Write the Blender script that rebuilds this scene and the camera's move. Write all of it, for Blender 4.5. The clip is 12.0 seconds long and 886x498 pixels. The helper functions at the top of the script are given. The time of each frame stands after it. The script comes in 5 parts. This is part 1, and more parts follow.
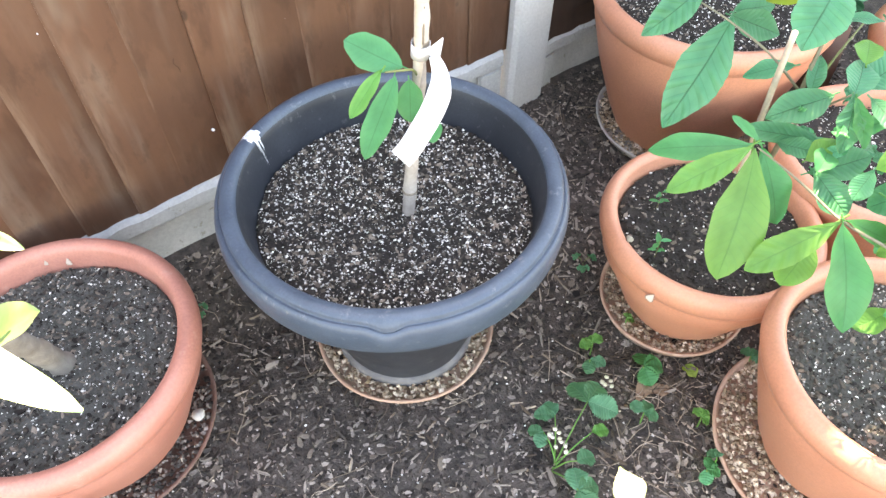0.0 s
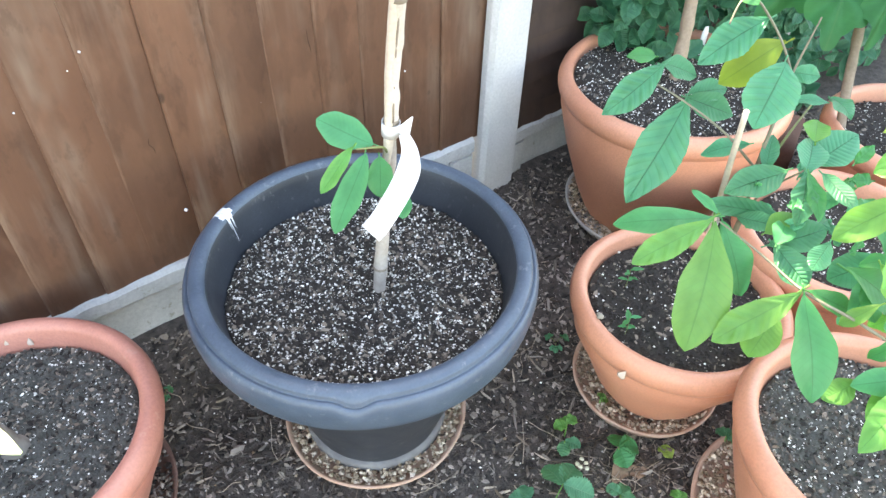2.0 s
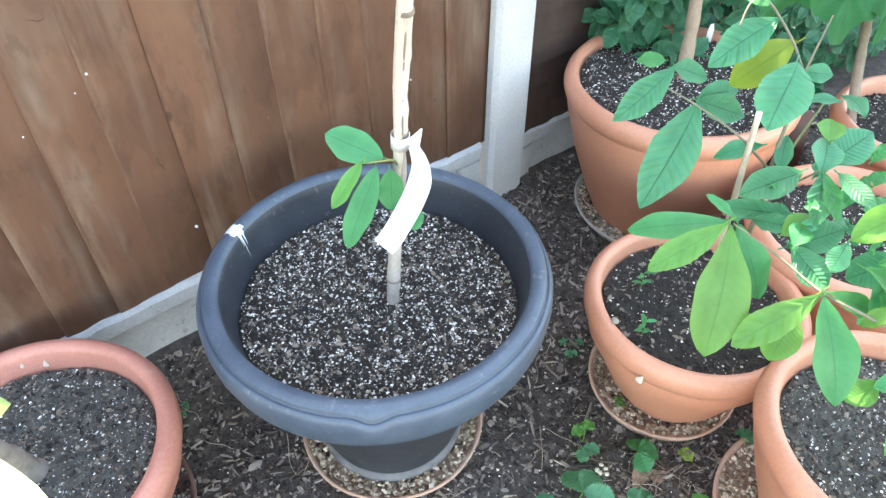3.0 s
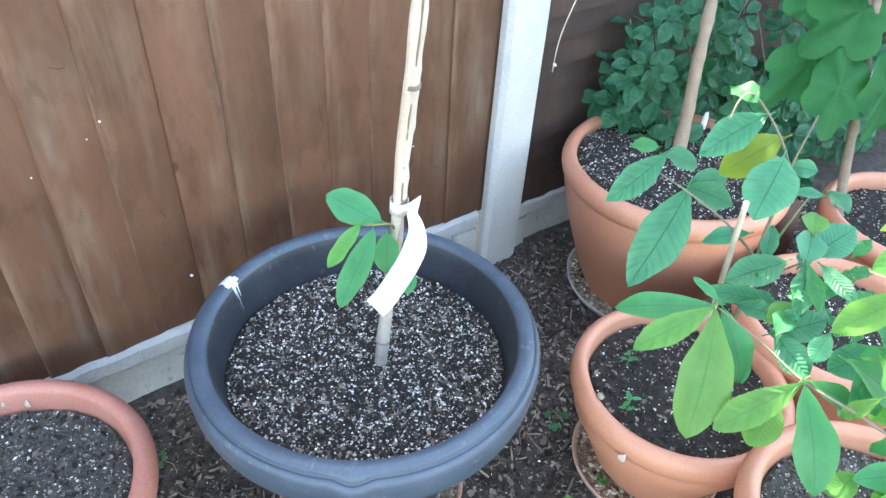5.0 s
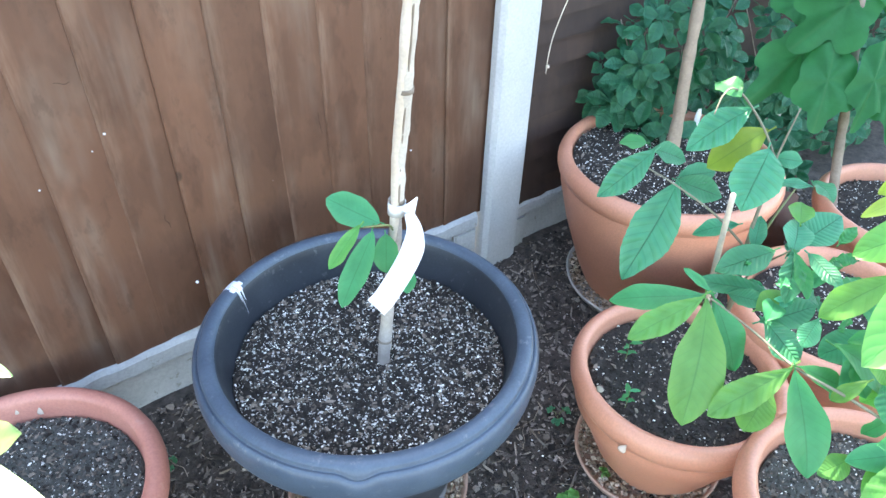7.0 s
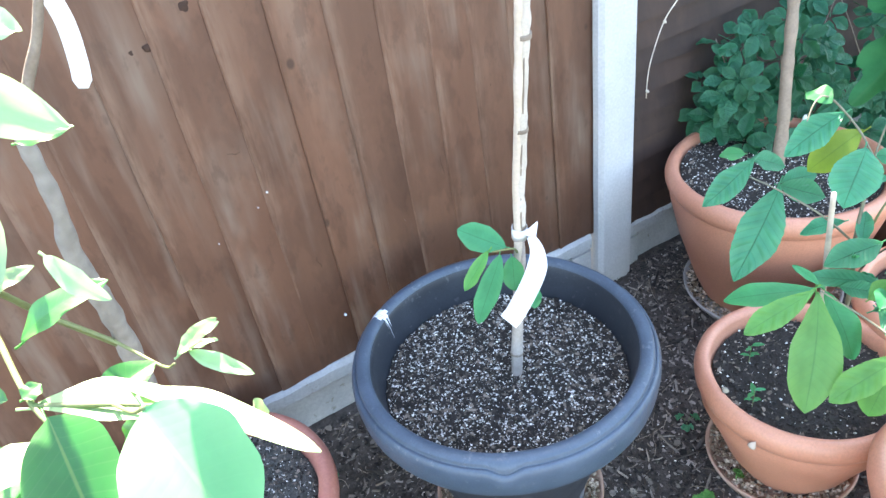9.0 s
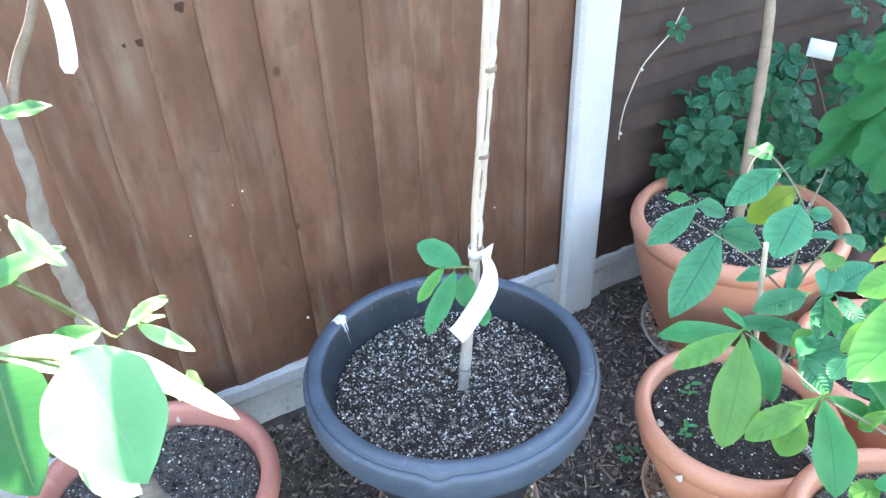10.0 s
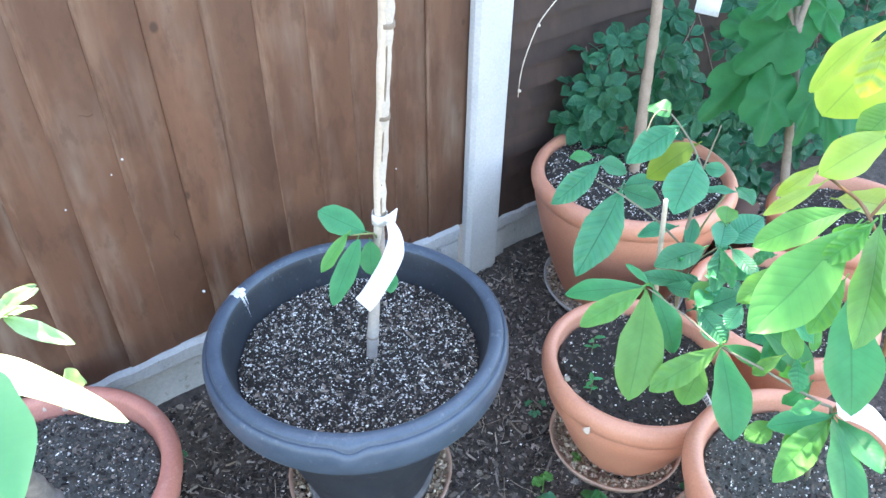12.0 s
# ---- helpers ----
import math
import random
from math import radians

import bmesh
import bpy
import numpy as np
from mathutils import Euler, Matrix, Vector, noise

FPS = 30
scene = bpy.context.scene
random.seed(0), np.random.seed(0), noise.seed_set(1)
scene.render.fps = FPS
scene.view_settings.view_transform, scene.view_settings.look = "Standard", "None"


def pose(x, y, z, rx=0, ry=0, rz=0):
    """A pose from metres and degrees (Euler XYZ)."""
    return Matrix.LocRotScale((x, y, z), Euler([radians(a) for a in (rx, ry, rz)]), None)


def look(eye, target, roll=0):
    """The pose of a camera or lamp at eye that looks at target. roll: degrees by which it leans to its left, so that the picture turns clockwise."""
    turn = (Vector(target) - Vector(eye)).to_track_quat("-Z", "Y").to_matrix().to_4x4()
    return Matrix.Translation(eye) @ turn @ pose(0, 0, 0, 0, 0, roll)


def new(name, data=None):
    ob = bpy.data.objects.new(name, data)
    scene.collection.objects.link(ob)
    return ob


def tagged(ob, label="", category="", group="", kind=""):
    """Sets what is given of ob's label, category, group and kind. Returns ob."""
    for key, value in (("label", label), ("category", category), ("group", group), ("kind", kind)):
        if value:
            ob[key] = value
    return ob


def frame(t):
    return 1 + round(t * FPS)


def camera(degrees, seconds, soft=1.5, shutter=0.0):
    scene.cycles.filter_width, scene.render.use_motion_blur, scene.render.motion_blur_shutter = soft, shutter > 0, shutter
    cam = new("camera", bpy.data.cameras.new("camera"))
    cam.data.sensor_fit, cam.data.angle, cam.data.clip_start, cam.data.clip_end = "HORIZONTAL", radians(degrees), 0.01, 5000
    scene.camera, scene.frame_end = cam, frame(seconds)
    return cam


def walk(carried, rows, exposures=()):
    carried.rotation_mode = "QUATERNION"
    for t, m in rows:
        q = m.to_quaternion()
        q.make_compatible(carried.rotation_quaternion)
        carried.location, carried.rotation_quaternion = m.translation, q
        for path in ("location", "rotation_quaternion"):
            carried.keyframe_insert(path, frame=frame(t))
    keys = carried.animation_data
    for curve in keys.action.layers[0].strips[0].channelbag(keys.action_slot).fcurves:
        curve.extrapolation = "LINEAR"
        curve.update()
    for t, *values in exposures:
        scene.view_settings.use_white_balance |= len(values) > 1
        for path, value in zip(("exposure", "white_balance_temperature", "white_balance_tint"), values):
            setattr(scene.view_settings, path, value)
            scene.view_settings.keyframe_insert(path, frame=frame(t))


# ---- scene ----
cam = camera(63.97, 12.0, soft=1.5, shutter=0.0)
PATH = [
    (0, -0.3719, -0.667, 1.199, 38.44, 0.38, -35.38),
    (0.5, -0.3556, -0.674, 1.1965, 40.21, 0.07, -37.39),
    (1, -0.3548, -0.6867, 1.2048, 43.82, -1.84, -38.67),
    (1.5, -0.3691, -0.7032, 1.1903, 48.75, -0.19, -35.88),
    (2, -0.376, -0.6896, 1.1845, 45.89, -0.9, -36.74),
    (2.5, -0.3794, -0.6815, 1.1858, 46.17, -0.95, -37.82),
    (2.7, -0.3744, -0.6769, 1.1877, 45.61, 0.87, -37.97),
    (4.3, -0.3751, -0.6706, 1.2003, 49.08, -1.54, -33.58),
    (4.5, -0.3726, -0.6748, 1.2006, 48.5, -2.23, -33.69),
    (5, -0.3802, -0.683, 1.2065, 51.02, -2.33, -35.52),
    (5.5, -0.3596, -0.6899, 1.2, 48.33, 0.08, -34.84),
    (6, -0.3759, -0.6974, 1.1998, 50.36, -1.5, -35.5),
    (6.5, -0.3737, -0.6996, 1.2022, 50.32, -1.48, -35.22),
    (6.7, -0.3787, -0.6993, 1.2051, 50.45, -1.34, -35.93),
    (8.3, -0.4422, -0.8128, 1.2875, 58.05, 1.61, -36.39),
    (8.5, -0.4548, -0.8016, 1.2866, 57.08, 3.26, -35.67),
    (9, -0.4699, -0.7978, 1.2861, 54.5, 8.04, -31.66),
    (9.5, -0.4781, -0.8232, 1.2956, 55.61, 6.26, -28.49),
    (10, -0.4554, -0.8705, 1.302, 56.57, 2.72, -29.29),
    (10.5, -0.4429, -0.8543, 1.2975, 53.87, 0.58, -30.74),
    (11, -0.4433, -0.8445, 1.2935, 52.37, 0.09, -33.01),
    (11.5, -0.4435, -0.8377, 1.2895, 49.74, 0.47, -36.15),
    (12, -0.4418, -0.8365, 1.2909, 53.04, -0.11, -37.08),
]
walk(cam, [(t, pose(x, y, z, rx, ry, rz)) for t, x, y, z, rx, ry, rz in PATH],
     exposures=[(0, 3.56, 9900, 18), (0.8, 3.65, 9400, 18), (1.5, 3.46, 9100, 15), (2.5, 3.48, 8800, 12), (4.5, 3.35, 7900, 10), (6.5, 3.3, 7500, 10), (8.5, 3.25, 6900, 9), (9.1, 3.27, 7250, 12), (9.6, 3.26, 7250, 12), (10.4, 3.25, 7150, 12), (12, 3.25, 7150, 12.5)])

# ---- light ----
SUN_EL, SUN_AZ = 52.0, 10.0
world = bpy.data.worlds.new("sky")
scene.world = world
world.use_nodes = True
wn = world.node_tree.nodes
sky = wn.new("ShaderNodeTexSky")
sky.sky_type, sky.sun_disc = "NISHITA", False
sky.sun_elevation, sky.sun_rotation = radians(SUN_EL), radians(SUN_AZ)
world.node_tree.links.new(sky.outputs[0], wn["Background"].inputs[0])
wn["Background"].inputs[1].default_value = 0.15
sun_way = Vector((math.sin(radians(SUN_AZ)) * math.cos(radians(SUN_EL)), math.cos(radians(SUN_AZ)) * math.cos(radians(SUN_EL)), math.sin(radians(SUN_EL))))
sun_data = bpy.data.lights.new("sun", "SUN")
sun_data.energy, sun_data.angle, sun_data.color = 4.6, radians(0.5), (1.0, 0.95, 0.87)
sun = new("sun", sun_data)
sun.matrix_world = look(sun_way * 30, (0, 0, 0))


# ---- materials ----
def nodes_of(name):
    m = bpy.data.materials.new(name)
    m.use_nodes = True
    t = m.node_tree
    return m, t, t.nodes["Principled BSDF"]


def put(t, kind, **values):
    n = t.nodes.new("ShaderNode" + kind)
    for k, v in values.items():
        n.inputs[k.replace("_", " ")].default_value = v
    return n


def blend(t, fac, a, b, mode="MIX"):
    n = t.nodes.new("ShaderNodeMix")
    n.data_type, n.blend_type = "RGBA", mode
    for socket, v in ((n.inputs[0], fac), (n.inputs[6], a), (n.inputs[7], b)):
        if isinstance(v, bpy.types.NodeSocket):
            t.links.new(v, socket)
        elif isinstance(v, tuple):
            socket.default_value = (*v, 1)
        else:
            socket.default_value = v
    return n.outputs[2]


def ramp(t, value, lo, hi, a=0.0, b=1.0):
    n = put(t, "MapRange", From_Min=lo, From_Max=hi, To_Min=a, To_Max=b)
    t.links.new(value, n.inputs[0])
    return n.outputs[0]


def noisy(t, scale, detail=4.0, rough=0.6, stretch=(1, 1, 1), coord="Object", offset=None):
    c = t.nodes.new("ShaderNodeTexCoord")
    mp = t.nodes.new("ShaderNodeMapping")
    mp.inputs["Scale"].default_value = stretch
    t.links.new(c.outputs[coord], mp.inputs[0])
    if offset is not None:
        t.links.new(offset, mp.inputs["Location"])
    n = put(t, "TexNoise", Scale=scale, Detail=detail, Roughness=rough)
    t.links.new(mp.outputs[0], n.inputs["Vector"])
    return n.outputs["Fac"]


def bumped(t, bsdf, height, strength, distance):
    n = put(t, "Bump", Strength=strength, Distance=distance)
    t.links.new(height, n.inputs["Height"])
    t.links.new(n.outputs[0], bsdf.inputs["Normal"])


def plain(name, a, b, scale=12.0, rough=0.7, bump=0.3, fine=180.0, depth=0.002, spots=None, islands=0.0, pick=False):
    """A surface of two tones, with grain, mottling and relief."""
    m, t, s = nodes_of(name)
    big, small = noisy(t, scale), noisy(t, fine, 3)
    tone = ramp(t, big, 0.3, 0.7)
    if pick:
        lump = t.nodes.new("ShaderNodeNewGeometry")
        power = t.nodes.new("ShaderNodeMath")
        power.operation = "POWER"
        power.inputs[1].default_value = 1.8
        t.links.new(lump.outputs["Random Per Island"], power.inputs[0])
        tone = power.outputs[0]
    col = blend(t, tone, a, b)
    col = blend(t, ramp(t, small, 0.35, 0.75, 0.0, 0.35), col, tuple(0.55 * v for v in a))
    if spots:
        col = blend(t, ramp(t, noisy(t, scale * 3.1, 5, 0.7), 0.6, 0.7), col, spots)
    if islands:
        g = t.nodes.new("ShaderNodeNewGeometry")
        h = put(t, "HueSaturation")
        t.links.new(ramp(t, g.outputs["Random Per Island"], 0, 1, 1 - islands, 1 + islands), h.inputs["Value"])
        t.links.new(col, h.inputs["Color"])
        col = h.outputs[0]
    t.links.new(col, s.inputs["Base Color"])
    t.links.new(ramp(t, big, 0.3, 0.7, rough - 0.08, rough + 0.08), s.inputs["Roughness"])
    bumped(t, s, small, bump, depth)
    return m


def wood(name, a, b, streak, rough=0.75, along=(1, 1, 0.05), worn=0.0):
    """Stained rough-sawn boards with grain along z, worn pale streaks and knots."""
    m, t, s = nodes_of(name)
    info = t.nodes.new("ShaderNodeObjectInfo")
    off = t.nodes.new("ShaderNodeCombineXYZ")
    sc = t.nodes.new("ShaderNodeMath")
    sc.operation = "MULTIPLY"
    sc.inputs[1].default_value = 37.0
    t.links.new(info.outputs["Random"], sc.inputs[0])
    t.links.new(sc.outputs[0], off.inputs[2])
    t.links.new(sc.outputs[0], off.inputs[0])
    grain = noisy(t, 60, 5, 0.65, along, offset=off.outputs[0])
    broad = noisy(t, 9, 3, 0.6, (1, 1, 0.22), offset=off.outputs[0])
    patch = noisy(t, 7, 5, 0.72, (1, 1, 0.55), offset=off.outputs[0])
    col = blend(t, ramp(t, broad, 0.35, 0.68), a, b)
    col = blend(t, ramp(t, grain, 0.42, 0.75, 0, 0.2), col, tuple(0.5 * v for v in a))
    col = blend(t, ramp(t, broad, 0.60, 0.78, 0, 0.5), col, streak)
    col = blend(t, ramp(t, patch, 0.5, 0.68, 0, 0.55), col, tuple(1.3 * v for v in b))
    col = blend(t, ramp(t, patch, 0.44, 0.3, 0, 0.5), col, tuple(0.6 * v for v in a))
    # overlapping brush coats of stain, with firm edges
    coat = noisy(t, 6.5, 4, 0.6, (1.2, 1, 0.5), offset=off.outputs[0])
    col = blend(t, ramp(t, coat, 0.5, 0.535, 0, 0.27), col, tuple(1.45 * v for v in b))
    col = blend(t, ramp(t, coat, 0.42, 0.385, 0, 0.3), col, tuple(0.75 * v for v in a))
    if worn:
        # stain bleached to grey in long upright streaks
        faded = noisy(t, 13, 4, 0.62, (1, 1, 0.11), offset=off.outputs[0])
        spot = t.nodes.new("ShaderNodeMath")
        spot.operation = "MULTIPLY"
        t.links.new(ramp(t, faded, 0.48, 0.66, 0, 0.85), spot.inputs[0])
        t.links.new(ramp(t, noisy(t, 5, 3, 0.6, (1.2, 1, 0.6), offset=off.outputs[0]), 0.42, 0.62), spot.inputs[1])
        col = blend(t, spot.outputs[0], col, (0.205, 0.145, 0.105))
        smear = noisy(t, 22, 5, 0.7, (0.8, 1, 0.4), offset=off.outputs[0])
        col = blend(t, ramp(t, smear, 0.56, 0.64, 0, 0.35), col, tuple(0.55 * v for v in a))
        # stain worn off along the proud edge, in long stretches
        place = t.nodes.new("ShaderNodeTexCoord")
        axes = t.nodes.new("ShaderNodeSeparateXYZ")
        t.links.new(place.outputs["Object"], axes.inputs[0])
        near = ramp(t, axes.outputs[0], 0.006, 0.03, 1.0, 0.0)
        wear = ramp(t, noisy(t, 8, 5, 0.7, (2.5, 1, 0.35), offset=off.outputs[0]), 0.47, 0.6, 0.0, worn)
        both = t.nodes.new("ShaderNodeMath")
        both.operation = "MULTIPLY"
        t.links.new(near, both.inputs[0])
        t.links.new(wear, both.inputs[1])
        col = blend(t, both.outputs[0], col, streak)
    h = put(t, "HueSaturation")
    t.links.new(ramp(t, info.outputs["Random"], 0, 1, 0.86, 1.08), h.inputs["Value"])
    t.links.new(col, h.inputs["Color"])
    # small dark knots
    c = t.nodes.new("ShaderNodeTexCoord")
    mp = t.nodes.new("ShaderNodeMapping")
    mp.inputs["Scale"].default_value = (1, 0.2, 0.75)
    t.links.new(c.outputs["Object"], mp.inputs[0])
    t.links.new(off.outputs[0], mp.inputs["Location"])
    v = put(t, "TexVoronoi", Scale=6.5)
    t.links.new(mp.outputs[0], v.inputs["Vector"])
    col = blend(t, ramp(t, v.outputs["Distance"], 0.035, 0.06, 0.7, 0.0), h.outputs[0], tuple(0.3 * x for x in a))
    t.links.new(col, s.inputs["Base Color"])
    s.inputs["Roughness"].default_value = rough
    bumped(t, s, grain, 0.4, 0.0015)
    return m


def leafy(name, upper, edge, vein, rough=0.38, clear=0.35, relief=0.15, ribs=0.2, rib=0.5, gloss=0.5):
    """A leaf blade: base colour, paler margin, midrib and side veins along its own UVs, light through it."""
    m, t, s = nodes_of(name)
    uv = t.nodes.new("ShaderNodeUVMap")
    sep = t.nodes.new("ShaderNodeSeparateXYZ")
    t.links.new(uv.outputs[0], sep.inputs[0])

    def mth(op, a, b=0.0):
        n = t.nodes.new("ShaderNodeMath")
        n.operation = op
        for i, v in enumerate((a, b)):
            if isinstance(v, bpy.types.NodeSocket):
                t.links.new(v, n.inputs[i])
            else:
                n.inputs[i].default_value = v
        return n.outputs[0]

    across = mth("ABSOLUTE", mth("SUBTRACT", mth("MULTIPLY", sep.outputs[1], 2.0), 1.0))
    wave = mth("ABSOLUTE", mth("SINE", mth("MULTIPLY", mth("SUBTRACT", sep.outputs[0], mth("MULTIPLY", across, 0.16)), 38.0)))
    side = ramp(t, wave, 0.0, 0.3, 1.0, 0.0)
    mid = ramp(t, across, 0.015, 0.05, 1.0, 0.0)
    info = t.nodes.new("ShaderNodeObjectInfo")
    mottle = noisy(t, 28, 4, 0.6)
    col = blend(t, ramp(t, mottle, 0.35, 0.7), upper, tuple(0.82 * v for v in upper))
    col = blend(t, ramp(t, across, 0.45, 1.0, 0, 0.55), col, edge)
    col = blend(t, mth("MULTIPLY", side, ribs), col, vein)
    col = blend(t, mth("MULTIPLY", mid, rib), col, tuple(0.75 * v for v in vein))
    h = put(t, "HueSaturation")
    t.links.new(ramp(t, info.outputs["Random"], 0, 1, 0.8, 1.2), h.inputs["Value"])
    t.links.new(ramp(t, info.outputs["Random"], 0, 1, 0.485, 0.51), h.inputs["Hue"])
    t.links.new(col, h.inputs["Color"])
    t.links.new(h.outputs[0], s.inputs["Base Color"])
    t.links.new(ramp(t, mottle, 0.3, 0.7, rough - 0.06, rough + 0.1), s.inputs["Roughness"])
    height = mth("ADD", mth("MULTIPLY", wave, 0.5), mth("MULTIPLY", mid, -0.6))
    bumped(t, s, height, relief, 0.002)
    s.inputs["Specular IOR Level"].default_value = gloss
    tr = t.nodes.new("ShaderNodeBsdfTranslucent")
    bright = put(t, "HueSaturation", Saturation=1.15, Value=1.6)
    t.links.new(h.outputs[0], bright.inputs["Color"])
    t.links.new(bright.outputs[0], tr.inputs[0])
    mix = t.nodes.new("ShaderNodeMixShader")
    mix.inputs[0].default_value = clear
    out = t.nodes["Material Output"]
    t.links.new(s.outputs[0], mix.inputs[1])
    t.links.new(tr.outputs[0], mix.inputs[2])
    t.links.new(mix.outputs[0], out.inputs[0])
    return m


M_BOARD = wood("brown_stained_board", (0.09, 0.038, 0.02), (0.134, 0.063, 0.0355), (0.26, 0.165, 0.11), 0.5, worn=0.5)
M_KNOT = plain("dark_knot", (0.026, 0.012, 0.007), (0.07, 0.034, 0.02), 110, 0.9, 0.6, 260, 0.001)
M_SLAT = wood("dark_lap_slat", (0.029, 0.0155, 0.011), (0.046, 0.025, 0.017), (0.065, 0.039, 0.028), along=(0.05, 1, 1))
M_CONCRETE = plain("weathered_concrete", (0.4, 0.4, 0.385), (0.52, 0.52, 0.5), 9, 0.85, 0.3, 140, 0.002, spots=(0.23, 0.215, 0.165))
M_POST = plain("pale_concrete", (0.47, 0.47, 0.455), (0.58, 0.575, 0.555), 7, 0.8, 0.05, 160, 0.0015, spots=(0.5, 0.49, 0.46))
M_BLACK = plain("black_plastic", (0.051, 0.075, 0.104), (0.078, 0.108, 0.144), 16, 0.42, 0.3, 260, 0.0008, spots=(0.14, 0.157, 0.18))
M_DUST = plain("dusty_grey_plastic", (0.1, 0.098, 0.1), (0.2, 0.195, 0.19), 30, 0.8, 0.3, 240, 0.001)
# planter's inner wall and body: rim plastic darkened, shade put into the colour
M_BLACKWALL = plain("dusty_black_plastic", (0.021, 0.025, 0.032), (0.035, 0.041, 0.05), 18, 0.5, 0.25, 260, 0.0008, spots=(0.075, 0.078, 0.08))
M_TERRA = plain("terracotta_plastic", (0.58, 0.24, 0.145), (0.66, 0.3, 0.19), 8, 0.42, 0.15, 240, 0.0006)
M_FADED = plain("faded_red_plastic", (0.52, 0.2, 0.145), (0.59, 0.255, 0.19), 9, 0.45, 0.2, 220, 0.0006, spots=(0.56, 0.29, 0.22))
M_CHALKY = plain("chalky_pale_plastic", (0.42, 0.38, 0.34), (0.6, 0.57, 0.53), 18, 0.8, 0.3, 200, 0.001)
M_SAUCER = plain("dusty_terracotta_plastic", (0.48, 0.27, 0.18), (0.56, 0.38, 0.28), 16, 0.7, 0.3, 200, 0.001)
M_DIRTY = plain("dirt-crusted_red_plastic", (0.15, 0.085, 0.065), (0.3, 0.17, 0.13), 22, 0.85, 0.4, 200, 0.001)
M_SOIL = plain("dark_potting_soil", (0.018, 0.0145, 0.0115), (0.055, 0.044, 0.035), 60, 0.95, 0.9, 340, 0.004)
M_PLANTERSOIL = plain("brown_potting_soil", (0.017, 0.0135, 0.011), (0.05, 0.04, 0.033), 60, 0.95, 0.9, 340, 0.004)
M_DARKCHIP = plain("dark_bark_crumb", (0.032, 0.024, 0.019), (0.21, 0.168, 0.13), 40, 0.9, 0.4, 300, 0.001, islands=0.6, pick=True)
M_GREYSOIL = plain("dry_grey_soil", (0.055, 0.053, 0.045), (0.145, 0.139, 0.12), 40, 0.95, 0.9, 300, 0.004)
M_GROUND = plain("damp_mulched_soil", (0.04, 0.032, 0.027), (0.15, 0.122, 0.101), 45, 0.95, 1.0, 190, 0.008)
M_CHIP = plain("bark_chip", (0.058, 0.044, 0.036), (0.31, 0.258, 0.215), 40, 0.9, 0.4, 300, 0.001, islands=0.6, pick=True)
M_PALE = plain("pale_wood_fibre", (0.13, 0.09, 0.06), (0.42, 0.34, 0.26), 40, 0.9, 0.3, 300, 0.001, islands=0.4, pick=True)
M_PERLITE = plain("perlite", (0.58, 0.545, 0.485), (0.9, 0.865, 0.79), 80, 0.9, 0.3, 500, 0.0006, islands=0.3, pick=True)
M_GRAVEL = plain("tan_grit", (0.3, 0.2, 0.12), (0.66, 0.55, 0.42), 60, 0.8, 0.3, 400, 0.0008, islands=0.35, pick=True)
M_BARK = plain("grey_brown_bark", (0.2, 0.155, 0.115), (0.3, 0.245, 0.19), 40, 0.85, 0.7, 220, 0.002)
M_YOUNGBARK = plain("smooth_pale_grey_bark", (0.34, 0.29, 0.25), (0.47, 0.41, 0.36), 45, 0.75, 0.5, 240, 0.0012)
M_PALEBARK = plain("pale_bark", (0.5, 0.44, 0.37), (0.62, 0.56, 0.48), 35, 0.8, 0.5, 240, 0.0015)
M_TWIG = plain("green_shoot", (0.13, 0.15, 0.055), (0.2, 0.23, 0.085), 30, 0.6, 0.3, 200, 0.001)
M_STALK = plain("grey_green_stalk", (0.16, 0.15, 0.1), (0.25, 0.235, 0.16), 40, 0.7, 0.4, 200, 0.001)
M_REDTWIG = plain("reddish_shoot", (0.2, 0.1, 0.05), (0.28, 0.15, 0.07), 30, 0.6, 0.3, 200, 0.001)
M_CANE = plain("split_pale_cane", (0.6, 0.5, 0.39), (0.7, 0.61, 0.5), 18, 0.65, 0.4, 160, 0.001)
M_LABEL = plain("white_plastic", (0.78, 0.78, 0.77), (0.84, 0.84, 0.83), 10, 0.45, 0.05, 200, 0.0003)
M_INK = plain("dark_ink", (0.04, 0.04, 0.05), (0.06, 0.06, 0.07), 20, 0.6, 0.05)
M_BRICK = plain("dark_brick", (0.1, 0.045, 0.03), (0.15, 0.07, 0.05), 20, 0.9, 0.6, 160, 0.002)
M_PALESCAR = plain("torn_pale_plastic", (0.55, 0.42, 0.33), (0.66, 0.54, 0.44), 60, 0.7, 0.2)
M_GREYSTONE = plain("grey_pebble", (0.26, 0.23, 0.175), (0.33, 0.3, 0.235), 30, 0.8, 0.3, 200, 0.001)
M_BROWNBARK = plain("smooth_brown_bark", (0.26, 0.19, 0.13), (0.36, 0.27, 0.19), 45, 0.8, 0.6, 200, 0.002)
M_GREYBARK = plain("pale_grey_bark", (0.19, 0.165, 0.135), (0.33, 0.295, 0.25), 50, 0.85, 0.8, 200, 0.002)
M_STONE = plain("pale_pebble", (0.5, 0.47, 0.42), (0.62, 0.6, 0.55), 30, 0.8, 0.3, 200, 0.001)
M_PETAL = plain("cream_petal", (0.6, 0.6, 0.42), (0.75, 0.74, 0.6), 60, 0.8, 0.2, 200, 0.001)
M_LITTER = plain("grey_brown_litter", (0.06, 0.047, 0.039), (0.28, 0.235, 0.195), 30, 0.9, 0.5, 220, 0.0015, islands=0.4, pick=True)
M_DRY = plain("dry_leaf", (0.26, 0.16, 0.1), (0.36, 0.24, 0.16), 30, 0.8, 0.4, 200, 0.001)
